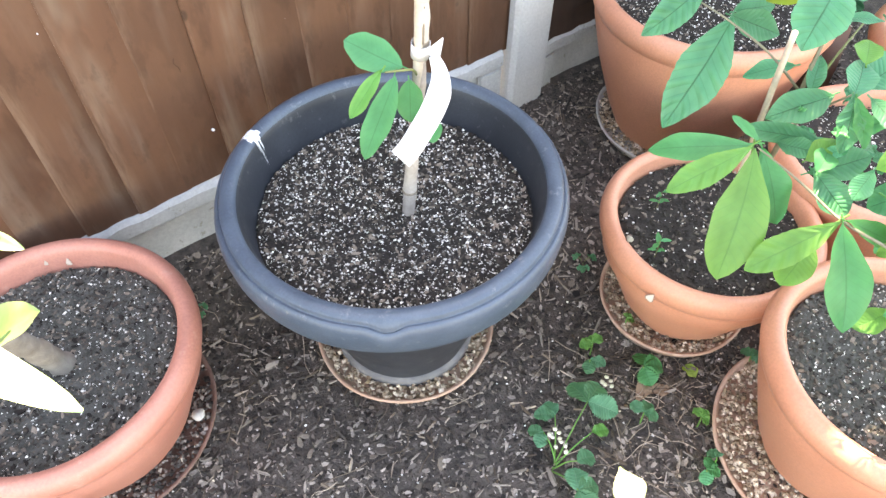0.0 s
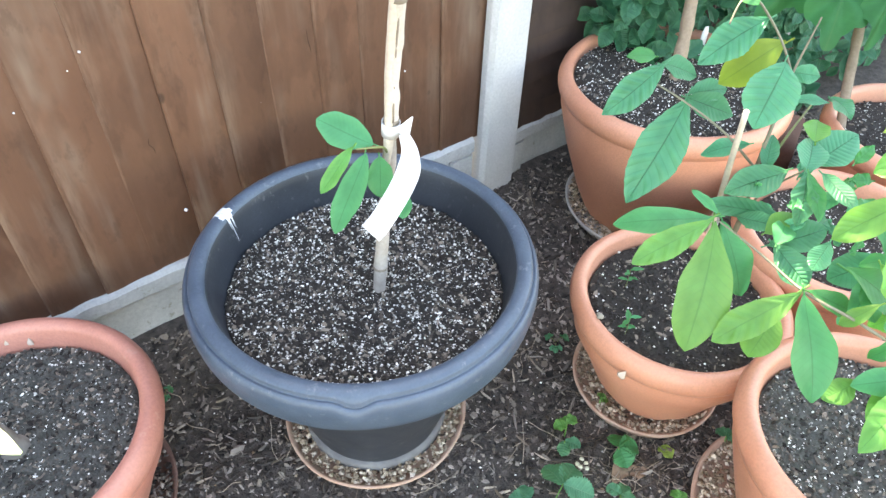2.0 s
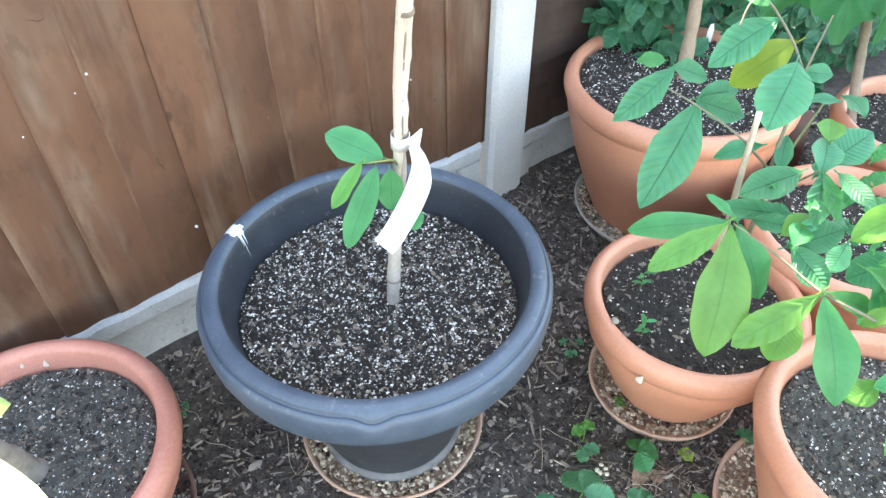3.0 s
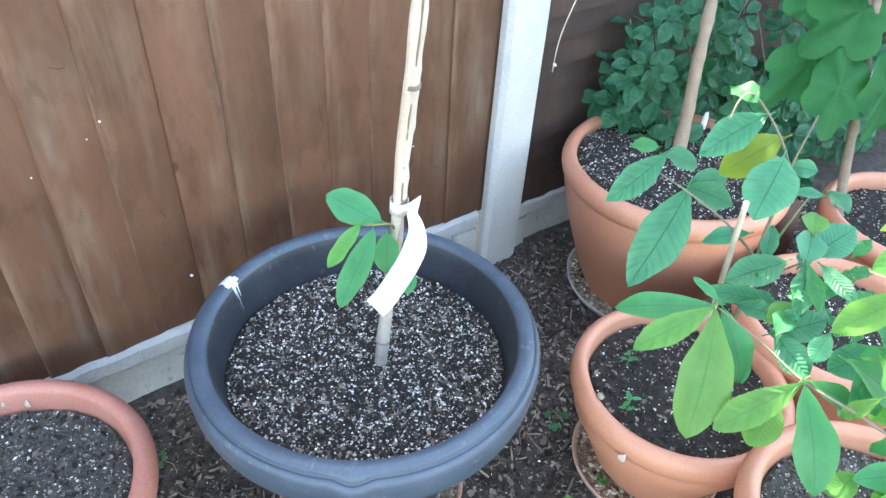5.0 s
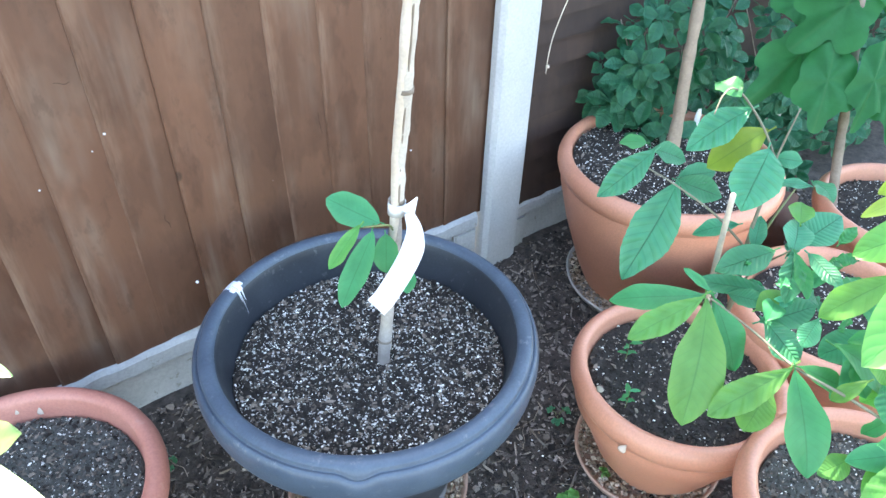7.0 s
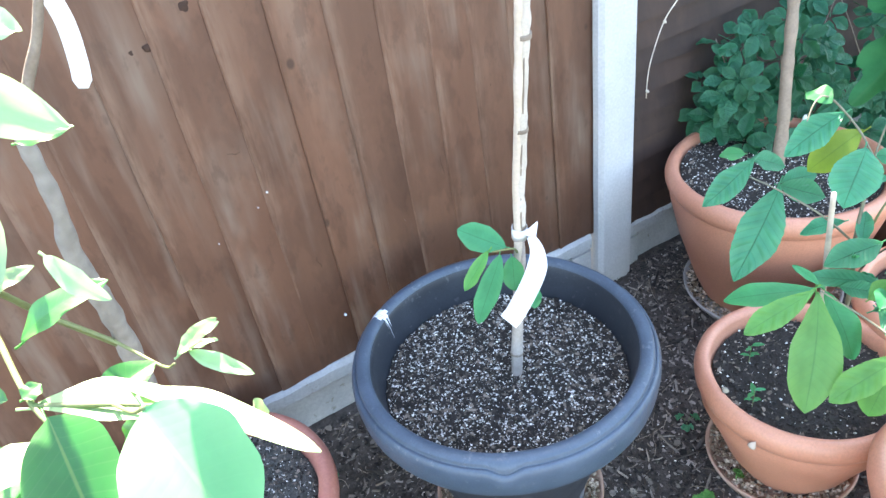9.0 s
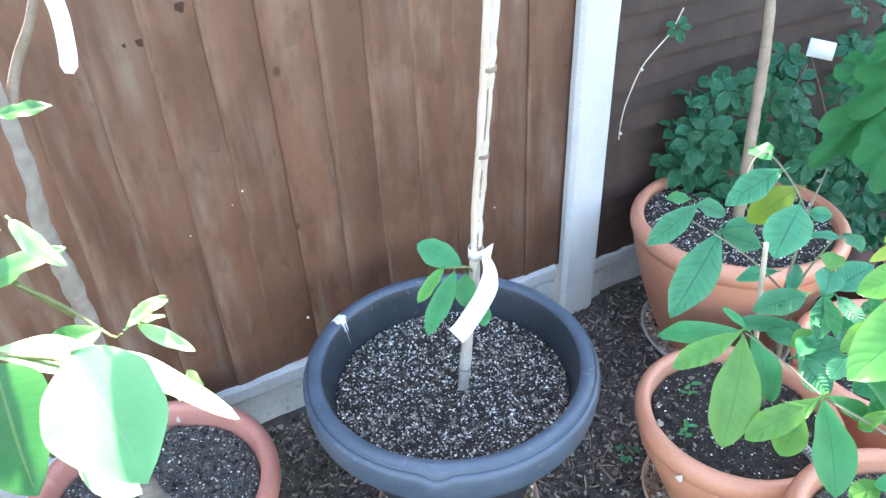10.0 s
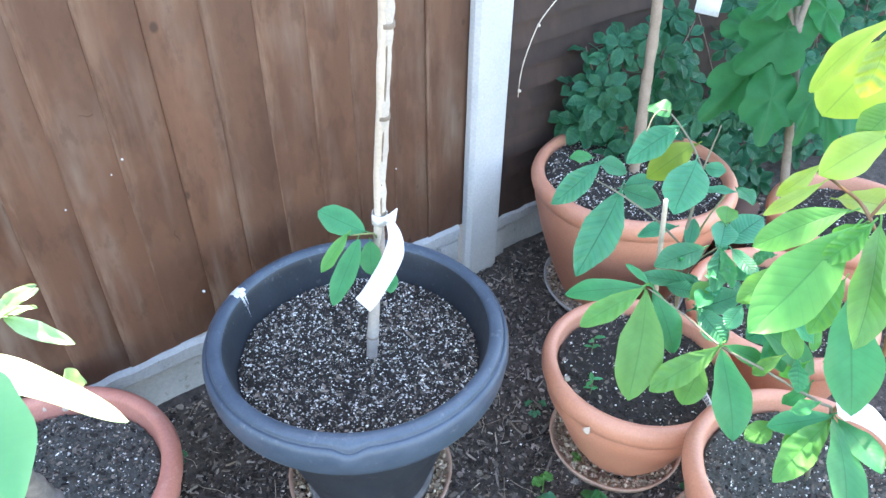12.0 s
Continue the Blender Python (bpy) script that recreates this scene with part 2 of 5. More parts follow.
M_SPLASH = plain("dried_white_splash", (0.72, 0.74, 0.78), (0.82, 0.83, 0.85), 40, 0.8, 0.2, 200, 0.001)
dark_green = leafy("deep_green_leaf", (0.055, 0.275, 0.14), (0.105, 0.35, 0.185), (0.02, 0.125, 0.06), rough=0.33, relief=0.7, ribs=0.26, rib=0.6, gloss=0.45)
mid_green = leafy("green_leaf", (0.054, 0.275, 0.105), (0.088, 0.33, 0.12), (0.035, 0.17, 0.06), gloss=0.36)
weed_green = leafy("toothed_weed_leaf", (0.07, 0.24, 0.12), (0.11, 0.3, 0.15), (0.16, 0.34, 0.19), rough=0.5, relief=0.4, ribs=0.35, gloss=0.36)
light_green = leafy("light_green_leaf", (0.108, 0.32, 0.078), (0.175, 0.39, 0.095), (0.075, 0.25, 0.07), gloss=0.36, ribs=0.28, relief=0.35)
olive_green = leafy("olive_green_leaf", (0.2, 0.34, 0.06), (0.28, 0.41, 0.085), (0.13, 0.25, 0.05), gloss=0.3)
yellow_green = leafy("yellow_green_leaf", (0.3, 0.45, 0.09), (0.4, 0.52, 0.12), (0.2, 0.34, 0.08))
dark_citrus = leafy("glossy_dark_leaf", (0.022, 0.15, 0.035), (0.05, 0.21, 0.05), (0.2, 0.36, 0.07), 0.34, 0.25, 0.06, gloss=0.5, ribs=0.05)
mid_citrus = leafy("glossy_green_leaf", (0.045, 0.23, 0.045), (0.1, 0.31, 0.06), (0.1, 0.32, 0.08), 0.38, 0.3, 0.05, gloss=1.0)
# the two paler citrus greens have the sun's whitening glare put into the colour
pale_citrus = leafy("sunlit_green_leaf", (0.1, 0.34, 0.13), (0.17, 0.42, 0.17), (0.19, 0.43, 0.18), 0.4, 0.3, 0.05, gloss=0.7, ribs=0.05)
sunwashed_citrus = leafy("glossy_pale_leaf", (0.28, 0.46, 0.2), (0.38, 0.54, 0.28), (0.34, 0.5, 0.25), 0.42, 0.3, 0.05, gloss=0.8, ribs=0.06)
M_IVY = leafy("matt_green_leaflet", (0.022, 0.125, 0.062), (0.05, 0.2, 0.1), (0.05, 0.2, 0.1), 0.42, 0.22, relief=0.5, ribs=0.22, rib=0.5, gloss=0.28)
M_LOBED = leafy("broad_green_leaf", (0.046, 0.225, 0.088), (0.068, 0.27, 0.1), (0.09, 0.3, 0.12), 0.5, 0.5, gloss=0.22, ribs=0.06, rib=0.5)


# ---- builders ----
def part(name, bm, material, parent=None, label="", smooth=True):
    """One mesh object out of a bmesh, under its thing or part."""
    me = bpy.data.meshes.new(name)
    bm.to_mesh(me)
    bm.free()
    me.materials.append(material)
    if smooth:
        me.shade_smooth()
    ob = new(name, me)
    ob.parent = parent
    return tagged(ob, label) if label else ob


def raw(name, verts, faces, material, parent=None, smooth=False):
    me = bpy.data.meshes.new(name)
    me.from_pydata([tuple(v) for v in verts], [], faces)
    me.materials.append(material)
    if smooth:
        me.shade_smooth()
    ob = new(name, me)
    ob.parent = parent
    return ob


def thing(name, label, category, group="", at=(0, 0, 0), kind=""):
    ob = new(name)
    ob.location = at
    ob.empty_display_size = 0.05
    return tagged(ob, label, category, group, kind)


def box(bm, x0, x1, y0, y1, z0, z1, bevel=0.0):
    r = bmesh.ops.create_cube(bm, size=1, matrix=Matrix.Translation(((x0 + x1) / 2, (y0 + y1) / 2, (z0 + z1) / 2)) @ Matrix.Diagonal((x1 - x0, y1 - y0, z1 - z0, 1)))
    if bevel:
        edges = list({e for v in r["verts"] for e in v.link_edges})
        bmesh.ops.bevel(bm, geom=edges, offset=bevel, segments=2, affect="EDGES")
    return bm


def lathe(bm, profile, n=72, wobble=0.0, seed=0.0):
    """Turns (radius, z) pairs round the z axis."""
    rings = []
    for r, z in profile:
        ring = []
        for i in range(n):
            a = 2 * math.pi * i / n
            k = 1 + wobble * noise.noise((math.cos(a) * 1.5 + seed, math.sin(a) * 1.5, z * 3))
            ring.append(bm.verts.new((r * k * math.cos(a), r * k * math.sin(a), z)))
        rings.append(ring)
    for a, b in zip(rings, rings[1:]):
        for i in range(n):
            bm.faces.new((a[i], a[(i + 1) % n], b[(i + 1) % n], b[i]))
    return bm


def smooth_points(points, steps=6):
    p = [Vector(q) for q in points]
    p = [2 * p[0] - p[1], *p, 2 * p[-1] - p[-2]]
    out = []
    for i in range(1, len(p) - 2):
        for k in range(steps):
            t = k / steps
            a, b, c, d = p[i - 1:i + 3]
            out.append(0.5 * (2 * b + (c - a) * t + (2 * a - 5 * b + 4 * c - d) * t * t + (3 * b - a - 3 * c + d) * t ** 3))
    return out + [p[-2]]


def tube(bm, points, r0, r1, sides=8, steps=6, knobs=0.0):
    """A tapered round stem through points, with small swellings."""
    pts = smooth_points(points, steps)
    rings = []
    n = len(pts)
    for i, q in enumerate(pts):
        way = (pts[min(i + 1, n - 1)] - pts[max(i - 1, 0)]).normalized()
        side = way.cross(Vector((0.3, 1, 0.2))).normalized()
        up = side.cross(way)
        r = r0 + (r1 - r0) * i / (n - 1)
        r *= 1 + knobs * noise.noise(q * 45)
        rings.append([bm.verts.new(q + (side * math.cos(2 * math.pi * k / sides) + up * math.sin(2 * math.pi * k / sides)) * r) for k in range(sides)])
    for a, b in zip(rings, rings[1:]):
        for k in range(sides):
            bm.faces.new((a[k], a[(k + 1) % sides], b[(k + 1) % sides], b[k]))
    bm.faces.new(rings[0][::-1])
    bm.faces.new(rings[-1])
    return bm


def blade(length, width, sag, fold, corr, wave, seed, widest=0.52, point=0.85, teeth=0.0):
    """A leaf blade along x with its upper side to +z, 1 to 2 mm relief, and UVs along and across."""
    rng = random.Random(seed)
    bm = bmesh.new()
    uv = bm.loops.layers.uv.new("UVMap")
    nu, nv = (44 if corr > 0 else 18), 10
    k = math.log(0.5) / math.log(widest)
    ph = rng.uniform(0, 6)
    grid, coords = [], {}
    for i in range(nu + 1):
        u = i / nu
        w = 0.5 * width * max(math.sin(math.pi * u ** k), 0.0) ** point + 0.0006
        row = []
        for j in range(nv + 1):
            s = 2 * j / nv - 1
            edge = 1 + (0.025 * math.sin(u * 19 + ph + s) + 0.035 * math.sin(u * 8 + 2 * ph + 2.2 * s)) * abs(s) ** 3 + ((0.016 + teeth) * math.sin(u * 76 + 1) * abs(s) ** 4 if corr > 0 else 0)
            z = -sag * length * (u - 0.25) ** 2 * 1.6 + fold * abs(s) * w
            z += corr * math.sin(38 * (u - 0.16 * abs(s))) * abs(s) ** 0.6 * (1 - abs(s) ** 4) * min(1, 6 * u * (1 - u))
            z += wave * math.sin(u * 13 + ph + 2 * s) * abs(s) ** 2
            v = bm.verts.new((u * length, s * w * edge + 0.02 * length * math.sin(3 * u + ph), z))
            row.append(v)
            coords[v] = (u, j / nv)
        grid.append(row)
    for a, b in zip(grid, grid[1:]):
        for j in range(nv):
            f = bm.faces.new((a[j], b[j], b[j + 1], a[j + 1]))
            for loop in f.loops:
                loop[uv].uv = coords[loop.vert]
    return bm


def frame_of(base, tip, facing):
    x = (Vector(tip) - Vector(base)).normalized()
    z = Vector(facing)
    z = (z - x * z.dot(x)).normalized()
    y = z.cross(x)
    m = Matrix((x, y, z)).transposed().to_4x4()
    return Matrix.Translation(base) @ m


class Plant:
    """A plant: an Empty at its base that parents its stems and leaves."""

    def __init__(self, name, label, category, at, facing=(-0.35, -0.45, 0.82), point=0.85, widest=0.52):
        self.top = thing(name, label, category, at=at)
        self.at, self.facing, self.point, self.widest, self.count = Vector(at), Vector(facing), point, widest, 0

    def stem(self, points, r0, r1, material, name="stem", knobs=0.15, sides=8, label=""):
        bm = tube(bmesh.new(), [Vector(q) - self.at for q in points], r0, r1, sides, 6, knobs)
        return part(name, bm, material, self.top, label)

    def leaf(self, base, tip, width, material, sag=0.12, corr=0.0, wave=0.0015, fold=0.16, seed=None, facing=None, point=None):
        self.count += 1
        rng = random.Random(self.count * 7 + len(self.top.name))
        length = (Vector(tip) - Vector(base)).length
        bm = blade(length, width * 0.88, sag, fold, corr * 1.3, wave, self.count if seed is None else seed, self.widest, point or self.point)
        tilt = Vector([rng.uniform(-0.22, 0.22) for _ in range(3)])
        # short stalk behind the blade
        tube(bm, [(-0.1 * length, 0, -0.03 * length), (0, 0, -0.0015 - sag * length * 0.1), (0.5 * length, 0.01 * length, -0.0022 - sag * length * 0.1)], 0.0013, 0.0008, 5, 3)
        ob = part("leaf", bm, material, self.top)
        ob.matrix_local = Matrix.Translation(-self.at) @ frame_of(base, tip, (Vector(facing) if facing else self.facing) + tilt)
        return ob


# ---- ground ----
def ground_z(x, y):
    rise = 0.05 * max(0.0, min(1.0, (y - 0.12) / 0.26)) ** 1.5 * (1.0 if x < 0.45 else 0.45)
    return -0.016 + rise + 0.006 * noise.noise((x * 6, y * 6, 0)) + 0.003 * noise.noise((x * 23, y * 23, 3))


def build_ground():
    bm = bmesh.new()
    near = [-1.6 + 0.022 * i for i in range(160)]
    xs = [-400, -60, -12, -5, -3, -2.2, *near, 2.4, 3.2, 5, 12, 60, 400]
    ys = [-400, -60, -12, -5, -3, -2.2, *[-1.6 + 0.022 * i for i in range(105)], 1.0, 2, 5, 12, 60, 400]
    grid = [[bm.verts.new((x, y, ground_z(x, y))) for x in xs] for y in ys]
    for a, b in zip(grid, grid[1:]):
        for i in range(len(xs) - 1):
            bm.faces.new((a[i], a[i + 1], b[i + 1], b[i]))
    return tagged(part("ground", bm, M_GROUND), "dark damp soil covered with bark mulch", "ground", kind="structure")


build_ground()

# ---- fence ----
FENCE_Y, FENCE_TOP = 0.408, 1.66


def feather_board(width, height, seed):
    """A feather-edge board: thick left edge, thin right edge, slightly cupped; its front face at y = 0."""
    rng = random.Random(seed)
    bm = bmesh.new()
    nz = 12
    rows = []
    thin = rng.uniform(0.002, 0.0055)
    for i in range(nz + 1):
        z = height * i / nz
        dx = 0.0015 * math.sin(z * 3 + seed) + rng.uniform(-0.0006, 0.0006)
        dy = 0.0015 * math.sin(z * 2.2 + seed * 2)
        rows.append([bm.verts.new(q) for q in ((dx, dy + 0.0015, z), (dx + 0.003, dy, z), (dx + width * 0.5, dy + 0.4 * thin, z), (dx + width, dy + thin, z), (dx + width, dy + 0.013, z), (dx, dy + 0.013, z))])
    for a, b in zip(rows, rows[1:]):
        for k in range(6):
            bm.faces.new((a[k], a[(k + 1) % 6], b[(k + 1) % 6], b[k]))
    bm.faces.new(rows[0][::-1])
    bm.faces.new(rows[-1])
    return bm


def left_panel():
    top = thing("boarded_fence", "brown stained close-board fence panel of vertical boards", "fence", "",at=(-1.0, FENCE_Y, 0.18))
    edges = [-0.43, -0.332, -0.235, -0.134, -0.032, 0.064, 0.164, 0.256, 0.352, 0.452]
    edges = [-0.43 - 0.099 * k for k in range(24, 0, -1)] + edges
    rng = random.Random(5)
    for i, x in enumerate(edges):
        end = edges[i + 1] if i + 1 < len(edges) else 0.572
        z0 = 0.178 + rng.uniform(-0.006, 0.006) - (0.022 if x < -0.34 else 0.0)
        ob = part("board", feather_board(end - x + 0.012, FENCE_TOP - z0, i), M_BOARD, top, smooth=False)
        ob.location = (x + 1.0, rng.uniform(-0.002, 0.002), z0 - 0.18)
    for x, z, r in ((-0.227, 0.648, 0.0022), (-0.147, 0.294, 0.0032), (-0.343, 0.584, 0.0014), (0.038, 0.462, 0.0014), (-0.252, 0.624, 0.0012), (0.468, 0.483, 0.0016), (0.36, 0.42, 0.0018), (-0.02, 0.56, 0.001)):
        bm = bmesh.new()
        bmesh.ops.create_icosphere(bm, subdivisions=2, radius=r)
        for v in bm.verts:
            v.co *= 1 + 0.35 * noise.noise(v.co * (0.8 / r))
        ob = part("paint_fleck", bm, M_SPLASH, top, "white paint fleck")
        ob.location = (x + 1.0, 0.001, z - 0.18)
    for i, (x, z, r) in enumerate(((-0.281, 0.757, 0.011), (-0.187, 0.757, 0.007), (-0.0515, 0.758, 0.012), (0.004, 0.760, 0.009), (0.138, 0.765, 0.010), (0.217, 0.741, 0.009), (0.294, 0.686, 0.006), (-0.362, 0.962, 0.007), (-0.334, 0.962, 0.010), (-0.261, 1.007, 0.012), (-0.226, 0.981, 0.009), (-0.49, 0.80, 0.011), (0.39, 0.77, 0.008), (-0.075, 0.30, 0.008))):
        bm = bmesh.new()
        bmesh.ops.create_icosphere(bm, subdivisions=3, radius=1.0)
        for v in bm.verts:
            v.co *= 1 + 0.4 * noise.noise(v.co * 1.6 + Vector((i * 3.1, 0, 0)))
            v.co.x, v.co.y, v.co.z = v.co.x * r * 0.8, v.co.y * 0.0009, v.co.z * r * 0.7
        ob = part("knot", bm, M_KNOT, top, "dark weathered knot")
        ob.matrix_local = pose(x + 1.0, 0.003, z - 0.18, 0, 18 * math.sin(i * 2.0), 0)
    # short drying cracks beside the knots
    for i, (x, z, l, lean) in enumerate(((-0.262, 0.744, 0.022, 14), (0.165, 0.36, 0.03, 88), (0.15, 0.55, 0.045, 87), (-0.17, 0.45, 0.03, 86))):
        bm = tube(bmesh.new(), [(-l / 2, 0, 0), (-l / 6, 0, 0.003 * math.sin(i * 1.7)), (l / 6, 0, -0.002 * math.cos(i)), (l / 2, 0, 0.002)], 0.0006, 0.0003, 5, 4, 0.6)
        ob = part("crack", bm, M_KNOT, top, "dark drying crack")
        ob.matrix_local = pose(x + 1.0, 0.002, z - 0.18, 0, lean, 0)
    part("rail", box(bmesh.new(), -1.8, 1.55, 0.014, 0.05, 0.3, 0.38, 0.004), M_BOARD, top)
    part("rail", box(bmesh.new(), -1.8, 1.55, 0.014, 0.05, 1.2, 1.28, 0.004), M_BOARD, top)


def lap_slat(length, seed):
    """A horizontal lap board with a wavy lower edge, leaning out towards its foot."""
    bm = bmesh.new()
    n = 60
    rows = []
    for i in range(n + 1):
        x = length * i / n
        low = 0.006 * noise.noise((x * 5, seed * 3.7, 0)) + 0.003 * noise.noise((x * 17, seed, 5))
        rows.append([bm.verts.new(q) for q in ((x, 0, low), (x, 0.016, 0.085), (x, 0.021, 0.085), (x, 0.009, low))])
    for a, b in zip(rows, rows[1:]):
        for k in range(4):
            bm.faces.new((a[k], b[k], b[(k + 1) % 4], a[(k + 1) % 4]))
    bm.faces.new(rows[0])
    bm.faces.new(rows[-1][::-1])
    return bm


def right_panel():
    top = thing("lap_fence", "dark brown horizontal lap fence panel", "fence", "",at=(0.657, FENCE_Y, 0.14))
    for i in range(24):
        ob = part("slat", lap_slat(4.6, i), M_SLAT, top, smooth=False)
        ob.location = (0, -0.004 + 0.001 * (i % 3), 0.062 * i)
    part("batten", box(bmesh.new(), 0.005, 0.03, -0.012, -0.001, 0.02, 1.5, 0.002), M_SLAT, top)


left_panel()
right_panel()


def gravel_board(x0, x1, height, label):
    """A concrete gravel board with a raised border round a sunk middle."""
    top = thing("gravel_board", label, "gravel board", "gravel boards", at=(x0, FENCE_Y, 0))
    bm = bmesh.new()
    w = x1 - x0
    box(bm, 0, w, 0.004, 0.05, -0.12, height - 0.012, 0.004)
    # upper border with a chipped, uneven top edge
    n = int(w / 0.012)
    rows = []
    for i in range(n + 1):
        x = w * i / n
        chip = 0.005 * noise.noise((x * 6 + x0, 1, 0)) + 0.005 * noise.noise((x * 31, x0, 4)) - 0.008 * max(0.0, noise.noise((x * 11, 7, x0)) - 0.25)
        back = 0.0025 * noise.noise((x * 23, 3, x0))
        rows.append([bm.verts.new(q) for q in ((x, 0.0045, height - 0.046), (x, -0.007, height - 0.045), (x, -0.010, height - 0.041), (x, -0.010 + back, height - 0.012 + chip), (x, -0.003 + back, height - 0.003 + chip), (x, 0.026, height + 0.001 + chip), (x, 0.05, height + chip), (x, 0.05, height - 0.046))])
    for a, b in zip(rows, rows[1:]):
        for k in range(8):
            bm.faces.new((a[k], a[(k + 1) % 8], b[(k + 1) % 8], b[k]))
    bm.faces.new(rows[0][::-1])
    bm.faces.new(rows[-1])
    box(bm, w - 0.07, w, -0.009, 0.006, -0.11, height - 0.047, 0.005)
    box(bm, 0, 0.07, -0.009, 0.006, -0.11, height - 0.047, 0.005)
    part("board", bm, M_CONCRETE, top, smooth=False)


gravel_board(-2.8, 0.553, 0.18, "grey concrete gravel board under the boarded fence")
gravel_board(0.655, 5.2, 0.15, "grey concrete gravel board under the lap fence")


def concrete_post(x0, x1, label):
    top = thing("fence_post", label, "fence post", at=(x0, 0.3735, 0))
    bm = bmesh.new()
    w = x1 - x0
    outline = [(0.0, 0.012), (0.01, 0.0), (w - 0.008, 0.0), (w, 0.008), (w, 0.03), (w - 0.022, 0.034), (w - 0.022, 0.085), (w, 0.09), (w, 0.125), (0, 0.125), (0, 0.09), (0.022, 0.085), (0.022, 0.034), (0, 0.03)]
    rows = []
    for i in range(25):
        z = -0.3 + 2.15 * i / 24
        rows.append([bm.verts.new((x + 0.018 * max(z, 0.0) + 0.0012 * noise.noise((x * 30, z * 5, 1)), y + 0.0012 * noise.noise((x * 30, z * 6, 7)), z)) for x, y in outline])
    k = len(outline)
    for a, b in zip(rows, rows[1:]):
        for i in range(k):
            bm.faces.new((a[i], a[(i + 1) % k], b[(i + 1) % k], b[i]))
    bm.faces.new(rows[-1])
    part("shaft", bm, M_POST, top, smooth=False)


concrete_post(0.560, 0.672, "pale concrete slotted fence post between two panels")


# ---- scatter ----
OCTA = [(1, 0, 0), (-1, 0, 0), (0, 1, 0), (0, -1, 0), (0, 0, 1), (0, 0, -1)]
OCTA_F = [(0, 2, 4), (2, 1, 4), (1, 3, 4), (3, 0, 4), (2, 0, 5), (1, 2, 5), (3, 1, 5), (0, 3, 5)]


def grains(name, places, lo, hi, material, parent, seed, flat=0.75):
    """Small angular lumps, one for each place."""
    rng = np.random.default_rng(seed)
    base = np.array(OCTA, float)
    verts, faces = [], []
    for p in places:
        s = lo + (hi - lo) * rng.random() ** 2
        q = base * rng.uniform(0.6, 1.25, (6, 1)) * s + rng.normal(0, 0.12 * s, (6, 3))
        a = rng.uniform(0, 6.28)
        c, d = math.cos(a), math.sin(a)
        q = np.stack([q[:, 0] * c - q[:, 1] * d, q[:, 0] * d + q[:, 1] * c, q[:, 2] * flat], 1)
        n = len(verts)
        verts.extend(q + p)
        faces.extend([tuple(n + i for i in f) for f in OCTA_F])
    return tagged(raw(name, verts, faces, material, parent), kind="stuff")


def chips(name, places, lo, hi, material, seed, parent=None, slim=0.4):
    """Flat splinters lying at odd angles."""
    rng = np.random.default_rng(seed)
    verts, faces = [], []
    for p in places:
        l = lo + (hi - lo) * rng.random() ** 2
        w, h = l * rng.uniform(0.5, 1.2) * slim, l * rng.uniform(0.06, 0.16)
        m = Euler((rng.normal(0, 0.35), rng.normal(0, 0.35), rng.uniform(0, 6.28))).to_matrix()
        n = len(verts)
        sides = 6
        turn = rng.uniform(0, 6.28)
        rim = []
        for k in range(sides):
            a = 2 * math.pi * (k + rng.uniform(-0.3, 0.3)) / sides
            r = rng.uniform(0.55, 1.1)
            rim.append((math.cos(a) * r * l, math.sin(a) * r * w, rng.normal(0, 0.05) * l))
        for lift in (-h, h):
            for x, y, z in rim:
                v = m @ Vector((x, y, z + lift))
                verts.append((v.x + p[0], v.y + p[1], v.z + p[2]))
        faces.append(tuple(n + sides + k for k in range(sides)))
        faces.extend([(n + k, n + (k + 1) % sides, n + sides + (k + 1) % sides, n + sides + k) for k in range(sides)])
    return tagged(raw(name, verts, faces, material, parent), kind="stuff")


def disc_places(r, n, seed, height):
    rng = np.random.default_rng(seed)
    a, d = rng.uniform(0, 2 * math.pi, n), r * np.sqrt(rng.random(n))
    x, y = d * np.cos(a), d * np.sin(a)
    return np.array([(u, v, height(u, v)) for u, v in zip(x, y)])


# ---- pots ----
def soil_height(x, y, seed):
    return 0.005 * noise.noise((x * 14 + seed, y * 14, 0)) + 0.0022 * noise.noise((x * 60 + seed, y * 60, 2))


def potting_soil(x, y, z, r, seed, perlite, bark, label, size=0.0032, earth=None):
    top = thing("potting_soil", label, "soil", at=(x, y, z))
    bm = bmesh.new()
    rings = [[bm.verts.new((0, 0, soil_height(0, 0, seed)))]]
    n = 64
    for k in range(1, 31):
        d = r * k / 30
        rings.append([bm.verts.new((d * math.cos(2 * math.pi * i / n), d * math.sin(2 * math.pi * i / n), soil_height(d * math.cos(2 * math.pi * i / n), d * math.sin(2 * math.pi * i / n), seed) - (0.004 if k > 28 else 0))) for i in range(n)])
    for i in range(n):
        bm.faces.new((rings[0][0], rings[1][i], rings[1][(i + 1) % n]))
    for a, b in zip(rings[1:], rings[2:]):
        for i in range(n):
            bm.faces.new((a[i], b[i], b[(i + 1) % n], a[(i + 1) % n]))
    part("surface", bm, earth or M_SOIL, top)
    h = lambda u, v: soil_height(u, v, seed) + 0.0008
    grains("perlite", disc_places(r * 0.985, perlite, seed, h), 0.0008, size, M_PERLITE, top, seed + 1)
    grains("clod", disc_places(r * 0.985, bark * 2, seed + 5, h), 0.0015, 0.0055, earth or M_SOIL, top, seed + 6)
    chips("bark_piece", disc_places(r * 0.97, bark, seed + 2, lambda u, v: h(u, v) + 0.001), 0.002, 0.008, M_DARKCHIP, seed + 3, top, 0.6)
    return top


